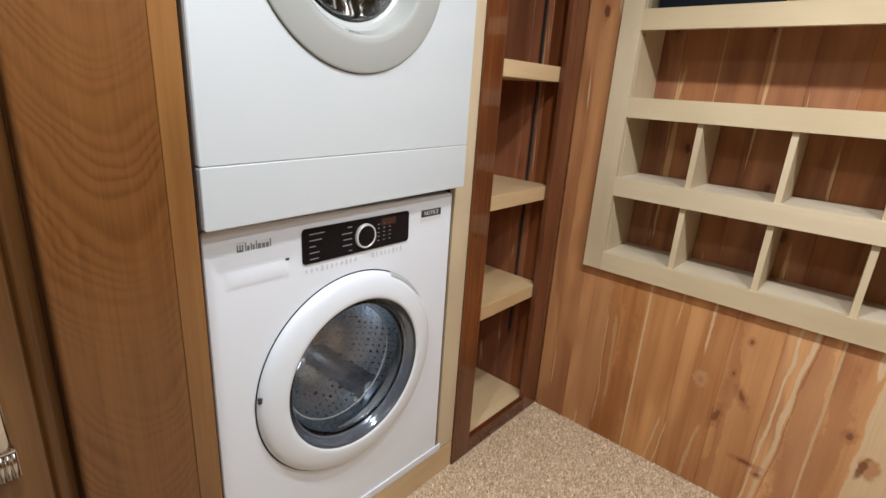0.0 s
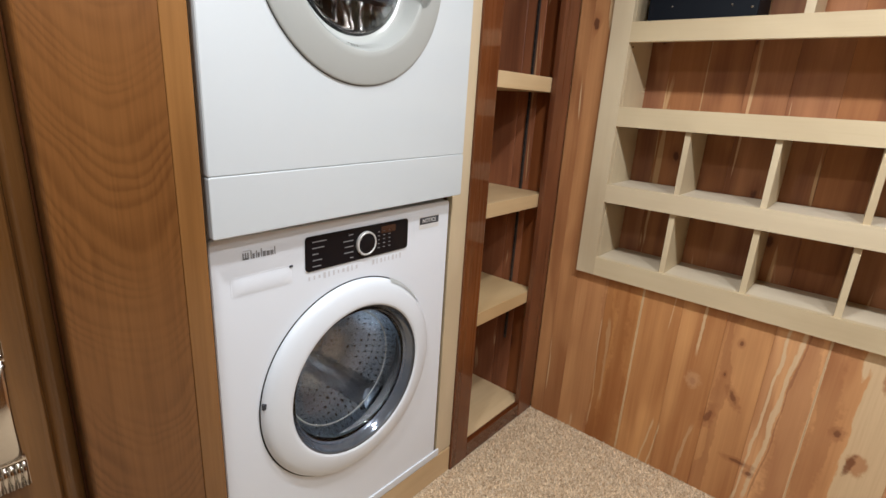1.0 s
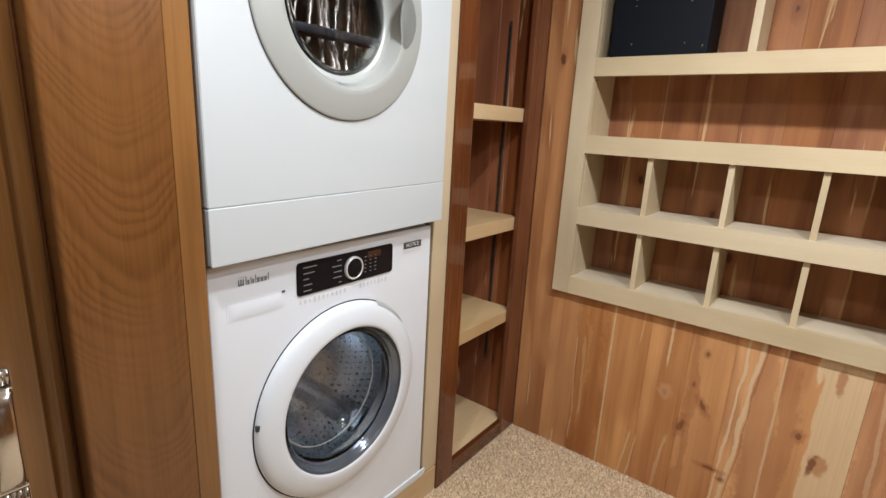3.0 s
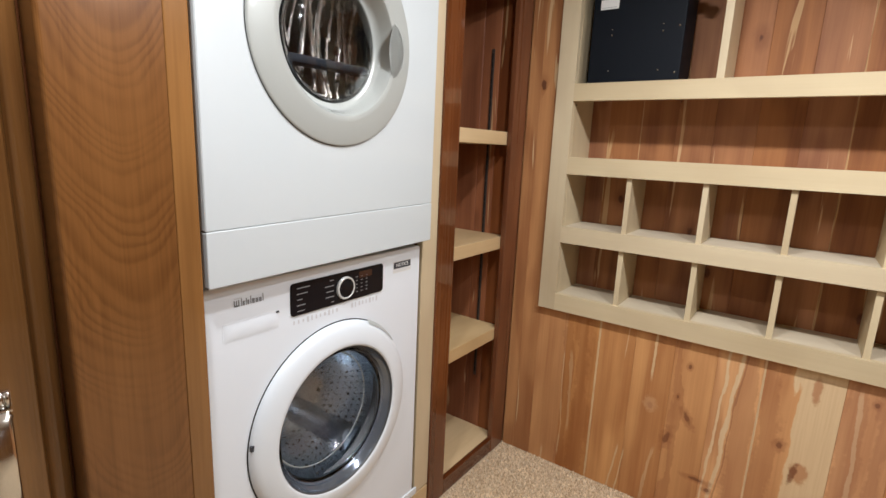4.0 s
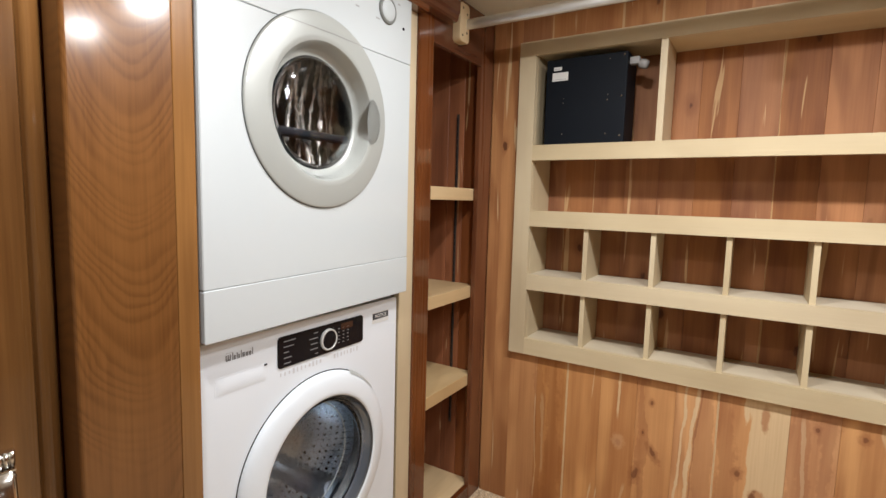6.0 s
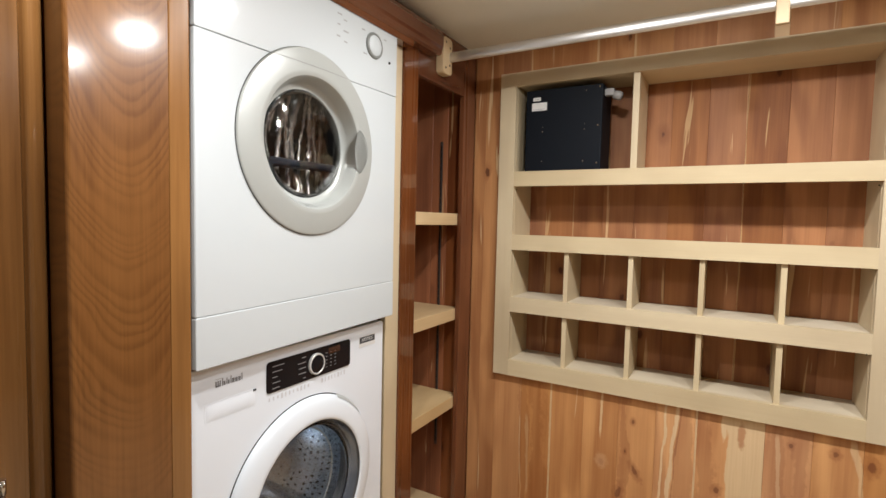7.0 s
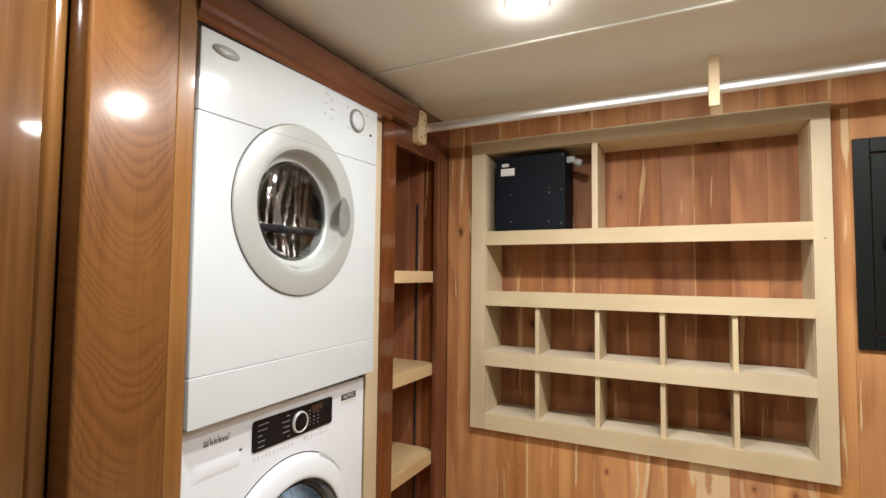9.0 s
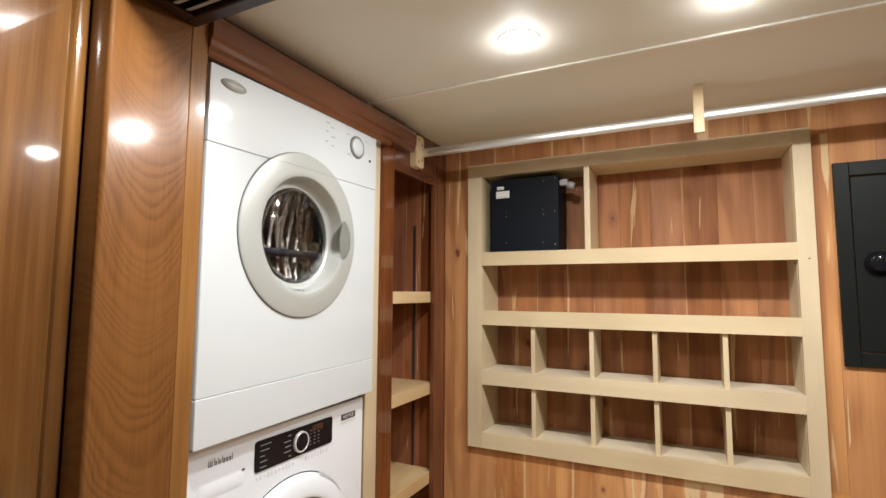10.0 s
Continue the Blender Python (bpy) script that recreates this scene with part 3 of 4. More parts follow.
door = tagged(new("door_1"), "varnished cherry wardrobe door with a chrome pull", "door", kind="structure")
prof = [(-0.06, -0.2195), (-0.038, -0.2195)]
prof += [(-0.038 + 0.010 * math.sin(radians(a)), -0.2325 + 0.013 * math.cos(radians(a))) for a in range(15, 180, 15)]
prof += [(-0.0375, -0.2465), (-0.0340, -0.2480), (-0.0305, -0.2510), (-0.030, -0.95), (-0.06, -0.95)]
part("door_panel", prism_z(prof, 0.012, CEIL - 0.004), cherry_door, door)
solid("wall_door_jamb", block(-0.69, -0.062, -0.2190, -0.19, 0.001, CEIL - 0.001, 0), stain, "dark-stained wall post", "wall", "structure")
solid("wall_closet_front", block(-0.06, -0.03, Y0, -0.953, 0.001, CEIL - 0.001, 0), cherry_door, "varnished cherry wall", "wall", "structure")
bm = block(-0.030, -0.026, -0.3140, -0.2850, 0.600, 0.745, 0.001)
pull = part("door_pull", bm, chrome, door, "chrome pull with reeded ends and beads")
bm = bmesh.new()
prev = None
for i in range(33):
    a = i / 32
    z = 0.596 + 0.153 * a
    out = -0.020 + 0.022 * math.sin(math.pi * a) ** 0.7
    w = 0.0165 - 0.004 * math.sin(math.pi * a)
    th = 0.0045
    ring = [bm.verts.new((out + th * math.copysign(abs(math.cos(b)) ** 0.6, math.cos(b)), -0.2995 + w * math.copysign(abs(math.sin(b)) ** 0.6, math.sin(b)), z)) for b in [math.tau * j / 16 for j in range(16)]]
    if prev:
        for j in range(16):
            bm.faces.new((prev[j], prev[(j + 1) % 16], ring[(j + 1) % 16], ring[j]))
    prev = ring
bmesh.ops.recalc_face_normals(bm, faces=bm.faces)
for f in bm.faces:
    f.smooth = True
part("grip", bm, chrome, pull)
for z0, z1 in ((0.548, 0.592), (0.753, 0.778)):
    part("end_plate", block(-0.030, -0.021, -0.3185, -0.2805, z0, z1, 0.002), chrome, pull)
    for k in range(5):
        bm = bmesh.new()
        bmesh.ops.create_cone(bm, cap_ends=True, segments=12, radius1=0.0036, radius2=0.0036, depth=z1 - z0 - 0.004)
        bm.transform(Matrix.Translation((-0.021, -0.3140 + 0.00725 * k, (z0 + z1) / 2)))
        for f in bm.faces:
            f.smooth = True
        part("reed", bm, chrome, pull)
    part("collar", block(-0.030, -0.0165, -0.3175, -0.2815, z1 + 0.0005 if z0 < 0.6 else z0 - 0.0065, z1 + 0.0065 if z0 < 0.6 else z0 - 0.0005, 0.002), chrome, pull)
beadm = None
for z in (0.603, 0.742):
    for k in range(5):
        bm = bmesh.new()
        bmesh.ops.create_uvsphere(bm, u_segments=10, v_segments=6, radius=0.0034)
        if beadm is None:
            beadm = mesh_of("bead", bm, chrome)
        else:
            bm.free()
        ob = new("bead", beadm)
        ob.location = (-0.0145, -0.3135 + k * 0.0070, z)
        ob.parent = pull

prof = [(-0.02, 1.694), (0.040, 1.694), (0.046, 1.700), (0.047, 1.712), (0.052, 1.720), (0.053, 1.752), (0.050, 1.762), (0.044, 1.769), (0.034, 1.772), (0.022, 1.776), (0.012, 1.785), (0.006, CEIL - 0.001), (-0.02, CEIL - 0.001)]
solid("crown_trim", prism_y(prof, -0.0325, 0.823), stain_y, "dark-stained glossy crown moulding over the dryer", "trim", "structure")
solid("crown_lip", prism_y([(-0.02, 1.6775), (0.036, 1.6775), (0.040, 1.6820), (0.040, 1.6935), (-0.02, 1.6935)], -0.0325, 0.6715), stain_y, "dark-stained strip above the dryer", "trim", "structure")

# ---------- dryer ----------
DX = 0.032
DCY, DCZ, DR = 0.275, 1.336, 0.210
dry = thing("dryer", (-0.28, 0.2975, 0.882), "white front-loading dryer stacked on the washer", "dryer")
part("body", shell(-0.58, DX - 0.022, -0.016, 0.593, 0.884, 1.683), enamel_dimmed, dry)


def cover(y0, y1, z0, z1, x0, x1, round_=0.012):
    return slab(y0, y1, z0, z1, round_, x0, x1, 5, 0.002)


def racked(bm):
    """The machine's front sits a little out of level: its seams rise towards +y."""
    for v in bm.verts:
        v.co.z += (v.co.y - 0.2885) * 0.018
    return bm


part("plinth_panel", racked(cover(-0.020, 0.597, 0.882, 0.9812, DX - 0.021, DX + 0.0008, 0.004)), enamel_dimmed, dry)
part("front_panel", racked(holed(-0.020, 0.597, 0.9816, 1.5079, 0.003, DX - 0.021, DX, DCY, DCZ, 0.150)), enamel_dimmed, dry)
part("control_panel", racked(cover(-0.020, 0.597, 1.5083, 1.6775, DX - 0.021, DX + 0.0006, 0.004)), enamel_dimmed, dry)
door_d = part("door_ring", lathe([(DR, DX + 0.001), (DR, DX + 0.0034), (DR - 0.0012, DX + 0.0046), (DR - 0.004, DX + 0.0054), (DR - 0.026, DX + 0.0086), (0.162, DX + 0.0110), (0.155, DX + 0.0112), (0.150, DX + 0.0095)], DCY, DCZ, 96), silver, dry, "silver-grey round door frame")
bm = bmesh.new()
prev = None
for k in range(41):
    y = DCY - 0.1195 + 0.239 * k / 40
    z = 1.5078 + (y - 0.2885) * 0.018
    r = math.hypot(y - DCY, z - DCZ)
    x = DX + 0.0113 - 0.0024 * max(0.0, (r - 0.162) / 0.022) - 0.0010 * max(0.0, (r - 0.184) / 0.021)
    pair = (bm.verts.new((x, y, z - 0.0006)), bm.verts.new((x, y, z + 0.0006)))
    if prev:
        bm.faces.new((prev[0], pair[0], pair[1], prev[1]))
    prev = pair
bmesh.ops.solidify(bm, geom=list(bm.faces), thickness=0.0004)
part("seam_line", bm, grey_plug, door_d, "fine seam across the door frame")
part("bowl", lathe([(0.150, DX + 0.0095), (0.146, DX + 0.004), (0.138, DX - 0.016), (0.131, DX - 0.026), (0.124, DX - 0.028)], DCY, DCZ, 96), silver_in, door_d)
part("gap_ring", lathe([(DR + 0.0013, DX + 0.0006), (DR - 0.006, DX + 0.0006)], DCY, DCZ, 96), gap_black, door_d)
part("glass", lathe([(0.124, DX - 0.028), (0.112, DX - 0.020), (0.085, DX - 0.012), (0.05, DX - 0.008), (0.0, DX - 0.006), (0.0, DX - 0.010), (0.05, DX - 0.012), (0.085, DX - 0.016), (0.112, DX - 0.024), (0.124, DX - 0.032), (0.124, DX - 0.028)], DCY, DCZ, 72), dark_glass, door_d, "smoked domed door glass").visible_shadow = False
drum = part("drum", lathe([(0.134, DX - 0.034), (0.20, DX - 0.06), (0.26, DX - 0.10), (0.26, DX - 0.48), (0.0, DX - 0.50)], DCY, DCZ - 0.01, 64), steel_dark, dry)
# bent bright bars imitate the wavy reflections in the drum's corrugated metal
for k in range(14):
    y = DCY - 0.138 + 0.0205 * k
    bow = 0.038 - 0.0042 * k
    thick = (0.0060, 0.0085, 0.0042, 0.0070)[k % 4]
    bm = bmesh.new()
    pr = None
    for i in range(23):
        a = i / 22
        z = DCZ - 0.20 + 0.40 * a
        swing = bow * math.sin(math.pi * a) + 0.007 * math.sin(9.0 * a + 1.7 * k)
        xx = DX - 0.075 - 0.045 * math.sin(math.pi * a)
        rr = [bm.verts.new((xx + thick * math.cos(b), y - swing + thick * math.sin(b), z)) for b in [math.tau * j / 8 for j in range(8)]]
        if pr:
            for j in range(8):
                bm.faces.new((pr[j], pr[(j + 1) % 8], rr[(j + 1) % 8], rr[j]))
        pr = rr
    bmesh.ops.recalc_face_normals(bm, faces=bm.faces)
    for f in bm.faces:
        f.smooth = True
    part("rib_streak", bm, rib_steel, drum)
part("baffle", block(DX - 0.09, DX - 0.05, DCY - 0.13, DCY + 0.13, DCZ - 0.052, DCZ - 0.034, 0.006), black_case, drum)
# small air holes low in the bowl
pts, faces = [], []
for row in range(3):
    for k in range(15):
        a, r, x = radians(262 + (k + 0.5 * (row % 2)) * 2.6), 0.1440 - 0.0022 * row, DX - 0.0010 - 0.0055 * row
        n0, cy, cz = len(pts), DCY + r * math.cos(a), DCZ + r * math.sin(a)
        for q in range(6):
            b = math.tau * q / 6
            pts.append((x + 0.0019 * math.cos(b), cy - 0.0019 * math.sin(b) * math.sin(a), cz + 0.0019 * math.sin(b) * math.cos(a) + 0.0007 * math.cos(b)))
        faces.append(tuple(range(n0, n0 + 6)))
me = bpy.data.meshes.new("air_hole")
me.from_pydata(pts, [], faces)
me.materials.append(gap_black)
ob = new("air_hole", me)
ob.parent = door_d
tagged(ob, kind="stuff")
# almond-shaped grip on the door
bm = bmesh.new()
rows = []
for i in range(21):
    a = radians(-21 + 42 * i / 20)
    h = math.sin(math.pi * i / 20) ** 0.7
    ring = []
    for q in range(9):
        e = q / 8
        rr = 0.158 - 0.026 * h + 0.050 * h * e
        lift = 0.0118 + 0.0028 * h * math.sin(math.pi * e)
        ring.append(bm.verts.new((DX + lift, DCY + rr * math.cos(a), DCZ + rr * math.sin(a))))
    rows.append(ring)
for p, q in zip(rows, rows[1:]):
    for k in range(8):
        bm.faces.new((p[k], q[k], q[k + 1], p[k + 1]))
bmesh.ops.solidify(bm, geom=list(bm.faces), thickness=0.003)
bmesh.ops.recalc_face_normals(bm, faces=bm.faces)
for f in bm.faces:
    f.smooth = True
part("door_grip", bm, silver, door_d)
knob = part("dial", lathe([(0.034, DX + 0.0010), (0.033, DX + 0.005), (0.030, DX + 0.0070), (0.028, DX + 0.0070), (0.026, DX + 0.0060)], 0.492, 1.624, 48), dial_grey, dry, "grey-ringed white dial")
part("dial_cap", lathe([(0.026, DX + 0.0060), (0.023, DX + 0.0085), (0.010, DX + 0.0095), (0.0, DX + 0.0095)], 0.492, 1.624, 40), enamel_dimmed, knob)
part("indicator", lathe([(0.004, DX + 0.0012), (0.0035, DX + 0.003), (0.0, DX + 0.003)], 0.560, 1.598, 20), black_gloss, dry)
part("badge", lathe([(0.034, DX + 0.0012), (0.033, DX + 0.0035), (0.0, DX + 0.004)], 0.040, 1.640, 40, 0.36), silver_in, dry, "oval silver badge")
part("badge_line", block(DX + 0.004, DX + 0.0046, 0.020, 0.060, 1.6385, 1.6420, 0), print_pale, dry)
for k, (py, pz, w) in enumerate(((0.350, 1.657, 0.016), (0.372, 1.648, 0.012), (0.350, 1.632, 0.010), (0.372, 1.622, 0.018), (0.348, 1.604, 0.012), (0.374, 1.597, 0.012), (0.442, 1.650, 0.012), (0.448, 1.592, 0.014), (0.535, 1.652, 0.010))):
    part("print_mark", block(DX + 0.0009, DX + 0.0013, py, py + w, pz, pz + 0.0035, 0), film_dim, dry)

# ---------- washer ----------
wash = thing("washer", (-0.28, 0.2975, 0.096), "white front-loading washing machine with a black control panel", "washing machine")
part("body", shell(-0.58, -0.020, -0.012, 0.593, 0.097, 0.868), enamel_cool, wash)
WCY, WCZ, WR = 0.294, 0.492, 0.235
bm = holed(-0.014, 0.595, 0.097, 0.868, 0.008, -0.019, 0.0, WCY, WCZ, 0.200)
part("front_panel", bm, enamel_cool, wash)
part("control_panel", slab(0.168, 0.446, 0.772, 0.843, 0.008, 0.0005, 0.0030, 5, 0.001), black_gloss, wash, "black glossy control panel")
wk = part("dial", lathe([(0.0265, 0.003), (0.0262, 0.008), (0.0248, 0.0098), (0.0228, 0.0098), (0.0220, 0.0085)], 0.318, 0.806, 48), plain("satin_silver", (0.72, 0.72, 0.71), 0.35, 0.3), wash, "silver-ringed black dial")
part("dial_cap", lathe([(0.0220, 0.0085), (0.019, 0.0094), (0.0, 0.0094)], 0.318, 0.806, 40), black_gloss, wk)
for k in range(5):
    z = 0.832 - k * 0.0125
    part("print_mark", block(0.0031, 0.0034, 0.183, 0.183 + (0.034, 0.028, 0.014, 0.022, 0.020)[k], z - 0.002, z, 0), panel_print, wash)
    part("print_mark", block(0.0031, 0.0034, 0.284 - (0.012, 0.026, 0.022, 0.024, 0.008)[k], 0.284, z - 0.002, z, 0), panel_print, wash)
for c in range(3):
    for k in range(5):
        part("print_mark", block(0.0031, 0.0034, 0.352 + c * 0.016, 0.358 + c * 0.016, 0.788 + k * 0.009, 0.7895 + k * 0.009, 0), panel_print, wash)
part("display", slab(0.362, 0.405, 0.820, 0.836, 0.002, 0.0031, 0.0034, 2), plain("dim_display", (0.05, 0.022, 0.015), 0.2), wash)
rnd = random.Random(4)
for k in range(22):
    y = 0.175 + k * 0.0118
    if 0.30 < y < 0.33:
        continue
    h = rnd.uniform(0.006, 0.013)
    part("film_mark", block(0.0003, 0.0006, y, y + rnd.uniform(0.003, 0.006), 0.757 - h / 2, 0.757 + h / 2, 0), film_grey, wash)
# detergent drawer with a scooped grip
dr = part("drawer", slab(0.018, 0.142, 0.756, 0.795, 0.006, -0.004, 0.0003, 4, 0.0002), enamel_cool, wash)
bm = bmesh.new()
rows = []
for i in range(9):
    z = 0.758 + 0.034 * i / 8
    dip = 0.0018 * math.sin(math.pi * i / 8) ** 0.7
    rows.append([bm.verts.new((0.0004 + dip * e, y, z)) for y, e in ((0.021, 0.0), (0.027, 0.7), (0.04, 1.0), (0.12, 1.0), (0.133, 0.7), (0.139, 0.0))])
for p, q in zip(rows, rows[1:]):
    for k in range(5):
        bm.faces.new((p[k], p[k + 1], q[k + 1], q[k]))
bmesh.ops.recalc_face_normals(bm, faces=bm.faces)
for f in bm.faces:
    f.smooth = True
part("drawer_front", bm, enamel_cool, dr)
part("drawer_notch", block(0.0008, 0.0024, 0.133, 0.140, 0.7905, 0.7945, 0.0006), ink, dr)
# badge drawn as plain bars
for y, w, h in ((0.0430, 0.0022, 0.0120), (0.0475, 0.0022, 0.0120), (0.0520, 0.0022, 0.0120), (0.0580, 0.0016, 0.0150), (0.0612, 0.0040, 0.0086), (0.0680, 0.0016, 0.0130), (0.0712, 0.0034, 0.0088),
                (0.0775, 0.0016, 0.0155), (0.0808, 0.0056, 0.0094), (0.0885, 0.0056, 0.0086), (0.0960, 0.0056, 0.0086), (0.1040, 0.0016, 0.0150)):
    part("badge_bar", block(0.0003, 0.0008, y, y + w, 0.8235, 0.8235 + h, 0), mark_grey, wash)
part("badge_bar", block(0.0003, 0.0008, 0.0430, 0.0542, 0.8235, 0.8262, 0), mark_grey, wash)
part("badge_arc", lathe([(0.0162, 0.0003), (0.0158, 0.0006), (0.0154, 0.0003)], 0.090, 0.8305, 24, 0.45, radians(-150), radians(70)), film_grey, wash)
part("badge_bar", block(0.0003, 0.0008, 0.044, 0.058, 0.8385, 0.8400, 0), film_grey, wash)
stk = part("sticker", slab(0.486, 0.556, 0.808, 0.838, 0.001, 0.0002, 0.0006, 2), paper, wash, "white notice sticker")
part("sticker_band", block(0.0007, 0.0010, 0.4875, 0.5545, 0.819, 0.836, 0), ink, stk)
words("NOTICE", 0.0135, stk, paper, Matrix.Translation((0.0013, 0.521, 0.8275)) @ FACE_X)
for k in range(2):
    part("print_bar", block(0.0007, 0.0010, 0.491, 0.551 - 0.012 * k, 0.8145 - 0.004 * k, 0.8155 - 0.004 * k, 0), film_grey, stk)
# door
part("gap_ring", lathe([(WR + 0.0028, 0.0005), (WR - 0.010, 0.0005)], WCY, WCZ, 96), gap_black, wash)
wd = part("door_ring", lathe([(WR, 0.001), (WR - 0.0005, 0.005), (WR - 0.0030, 0.0100), (WR - 0.0085, 0.0148), (WR - 0.018, 0.0190), (WR - 0.032, 0.0222), (0.190, 0.0240), (0.182, 0.0243), (0.178, 0.0232), (0.176, 0.0200)], WCY, WCZ, 112), door_white, wash, "thick white round door frame")
part("rim", lathe([(0.176, 0.0200), (0.174, 0.0150), (0.170, 0.0085), (0.165, 0.002), (0.159, -0.004)], WCY, WCZ, 96), plain("smoke_rim", (0.17, 0.20, 0.25), 0.10, 0.6, 0.6, 0.1, 0.25, 40), wd, "grey inner rim")
part("glass", lathe([(0.160, 0.004), (0.153, -0.02), (0.143, -0.055), (0.122, -0.078), (0.07, -0.090), (0.0, -0.093), (0.0, -0.097), (0.07, -0.094), (0.124, -0.082), (0.147, -0.057), (0.157, -0.02), (0.164, 0.002), (0.160, 0.004)], WCY, WCZ, 72), pane_glass, wd, "deep bowl-shaped door glass").visible_shadow = False
part("rim_edge", lathe([(0.1768, 0.0205), (0.1762, 0.0212), (0.1745, 0.0190), (0.1735, 0.0160)], WCY, WCZ, 96), seal, wd)
part("bowl_edge", lathe([(0.1440, -0.050), (0.1425, -0.0485), (0.1410, -0.050)], WCY, WCZ, 96), silver, wd, "bright edge of the glass bowl")
part("hinge_mark", block(0.006, 0.0120, WCY - WR + 0.0005, WCY - WR + 0.010, WCZ + 0.026, WCZ + 0.038, 0.001), ink, wd)
part("door_grip", lathe([(WR + 0.0035, 0.0012), (WR + 0.0015, 0.0045), (WR - 0.0015, 0.0090), (WR - 0.006, 0.0145)], WCY, WCZ, 20, 1.0, radians(38), radians(66)), silver, wd, "grey grip recess")
wdr = part("drum", lathe([(0.182, -0.052), (0.205, -0.060), (0.235, -0.085), (0.235, -0.385), (0.20, -0.404), (0.15, -0.4165), (0.10, -0.426), (0.05, -0.4315), (0.0, -0.434)], WCY, WCZ, 72), steel, wash, "perforated steel drum")
part("door_seal", lathe([(0.162, -0.002), (0.178, -0.010), (0.188, -0.030), (0.180, -0.042), (0.182, -0.052)], WCY, WCZ, 72), seal, wash)
for a in (70, 190, 310):
    bm = bmesh.new()
    vs = []
    for xx in (-0.10, -0.39):
        for da, rr in ((-9, 0.233), (-4, 0.19), (0, 0.180), (4, 0.19), (9, 0.233)):
            b = radians(a + da)
            vs.append(bm.verts.new((xx, WCY + rr * math.cos(b), WCZ + rr * math.sin(b))))
    for j in range(4):
        bm.faces.new((vs[j], vs[j + 1], vs[5 + j + 1], vs[5 + j]))
    bm.faces.new(vs[:5])
    bm.faces.new(vs[5:][::-1])
    bmesh.ops.recalc_face_normals(bm, faces=bm.faces)
    part("paddle", bm, steel, wdr)
# perforations of the drum
pts, faces = [], []
for ring in range(11):
    for j in range(84):
        a = math.tau * (j + 0.5 * (ring % 2)) / 84
        x0 = -0.115 - 0.025 * ring
        n0 = len(pts)
        for q in range(6):
            b = math.tau * q / 6
            aa = a + 0.0028 * math.sin(b) / 0.235
            pts.append((x0 + 0.0028 * math.cos(b), WCY + 0.2335 * math.cos(aa), WCZ + 0.2335 * math.sin(aa)))
        faces.append(tuple(range(n0, n0 + 6)))
me = bpy.data.meshes.new("perforation")
me.from_pydata(pts, [], faces)
me.materials.append(gap_black)
ob = new("perforation", me)
ob.parent = wdr
tagged(ob, kind="stuff")
# low pressed domes on the drum's back plate, coloured pale to imitate its glints
pts, faces = [], []
for row in range(-17, 18):
    for column in range(-17, 18):
        dy, dz = 0.0118 * (column + 0.5 * (row % 2)), 0.0104 * row
        rr = math.hypot(dy, dz)
        if rr > 0.185:
            continue
        cy, cz, n0 = WCY + dy, WCZ + dz, len(pts)
        for rad, out in ((0.0044, 0.0), (0.0030, 0.0020)):
            pts += [(-0.4325 + out + 0.03 * (rr / 0.2) ** 2, cy + rad * math.cos(math.tau * q / 8), cz + rad * math.sin(math.tau * q / 8)) for q in range(8)]
        pts.append((-0.4299 + 0.03 * (rr / 0.2) ** 2, cy, cz))
        for q in range(8):
            w = (q + 1) % 8
            faces += [(n0 + q, n0 + w, n0 + 8 + w, n0 + 8 + q), (n0 + 8 + q, n0 + 8 + w, n0 + 16)]
me = bpy.data.meshes.new("embossing")
me.from_pydata(pts, [], faces)
me.polygons.foreach_set("use_smooth", [True] * len(faces))
me.materials.append(emboss_glint)
ob = new("embossing", me)
ob.parent = wdr
tagged(ob, kind="stuff")

# ---------- closet rod ----------
RY, RZ = 0.905, 1.713
rodt = thing("closet_rod", (0.9, RY, RZ), "polished aluminium closet rod under the ceiling", "closet rod")
bm = bmesh.new()
pr = None
for xx in (0.030, 0.8, 1.6, X1 - 0.001):
    rr = [bm.verts.new((xx, RY + 0.010 * math.cos(b), RZ + 0.0165 * math.sin(b))) for b in [math.tau * j / 24 for j in range(24)]]
    if pr:
        for j in range(24):
            bm.faces.new((pr[j], pr[(j + 1) % 24], rr[(j + 1) % 24], rr[j]))
    pr = rr
bmesh.ops.recalc_face_normals(bm, faces=bm.faces)
for f in bm.faces:
    f.smooth = True
part("rod", bm, alu, rodt)
brk = thing("rod_bracket", (0.006, 0.885, 1.652), "raw wooden rod bracket with screws", "bracket")
bb = part("block", slab(0.857, 0.915, 1.652, 1.772, 0.014, FX + 0.0003, FX + 0.028, 5, 0.003), pine_cut, brk)
for y, z in ((0.872, 1.755), (0.898, 1.741), (0.872, 1.672), (0.898, 1.684)):
    part("screw", lathe([(0.0038, FX + 0.0284), (0.0032, FX + 0.0292), (0.0, FX + 0.0288)], y, z, 14), gap_black, bb)
hang = thing("rod_hanger", (0.958, RY, 1.654), "raw wooden rod hanger screwed to the ceiling", "bracket")
part("arm", block(0.944, 0.972, RY - 0.024, RY - 0.0105, 1.657, CEIL - 0.0005, 0.003), pine_cut, hang)
part("foot", block(0.947, 0.969, RY - 0.0100, RY + 0.014, 1.664, 1.694, 0.003), pine_cut, hang)

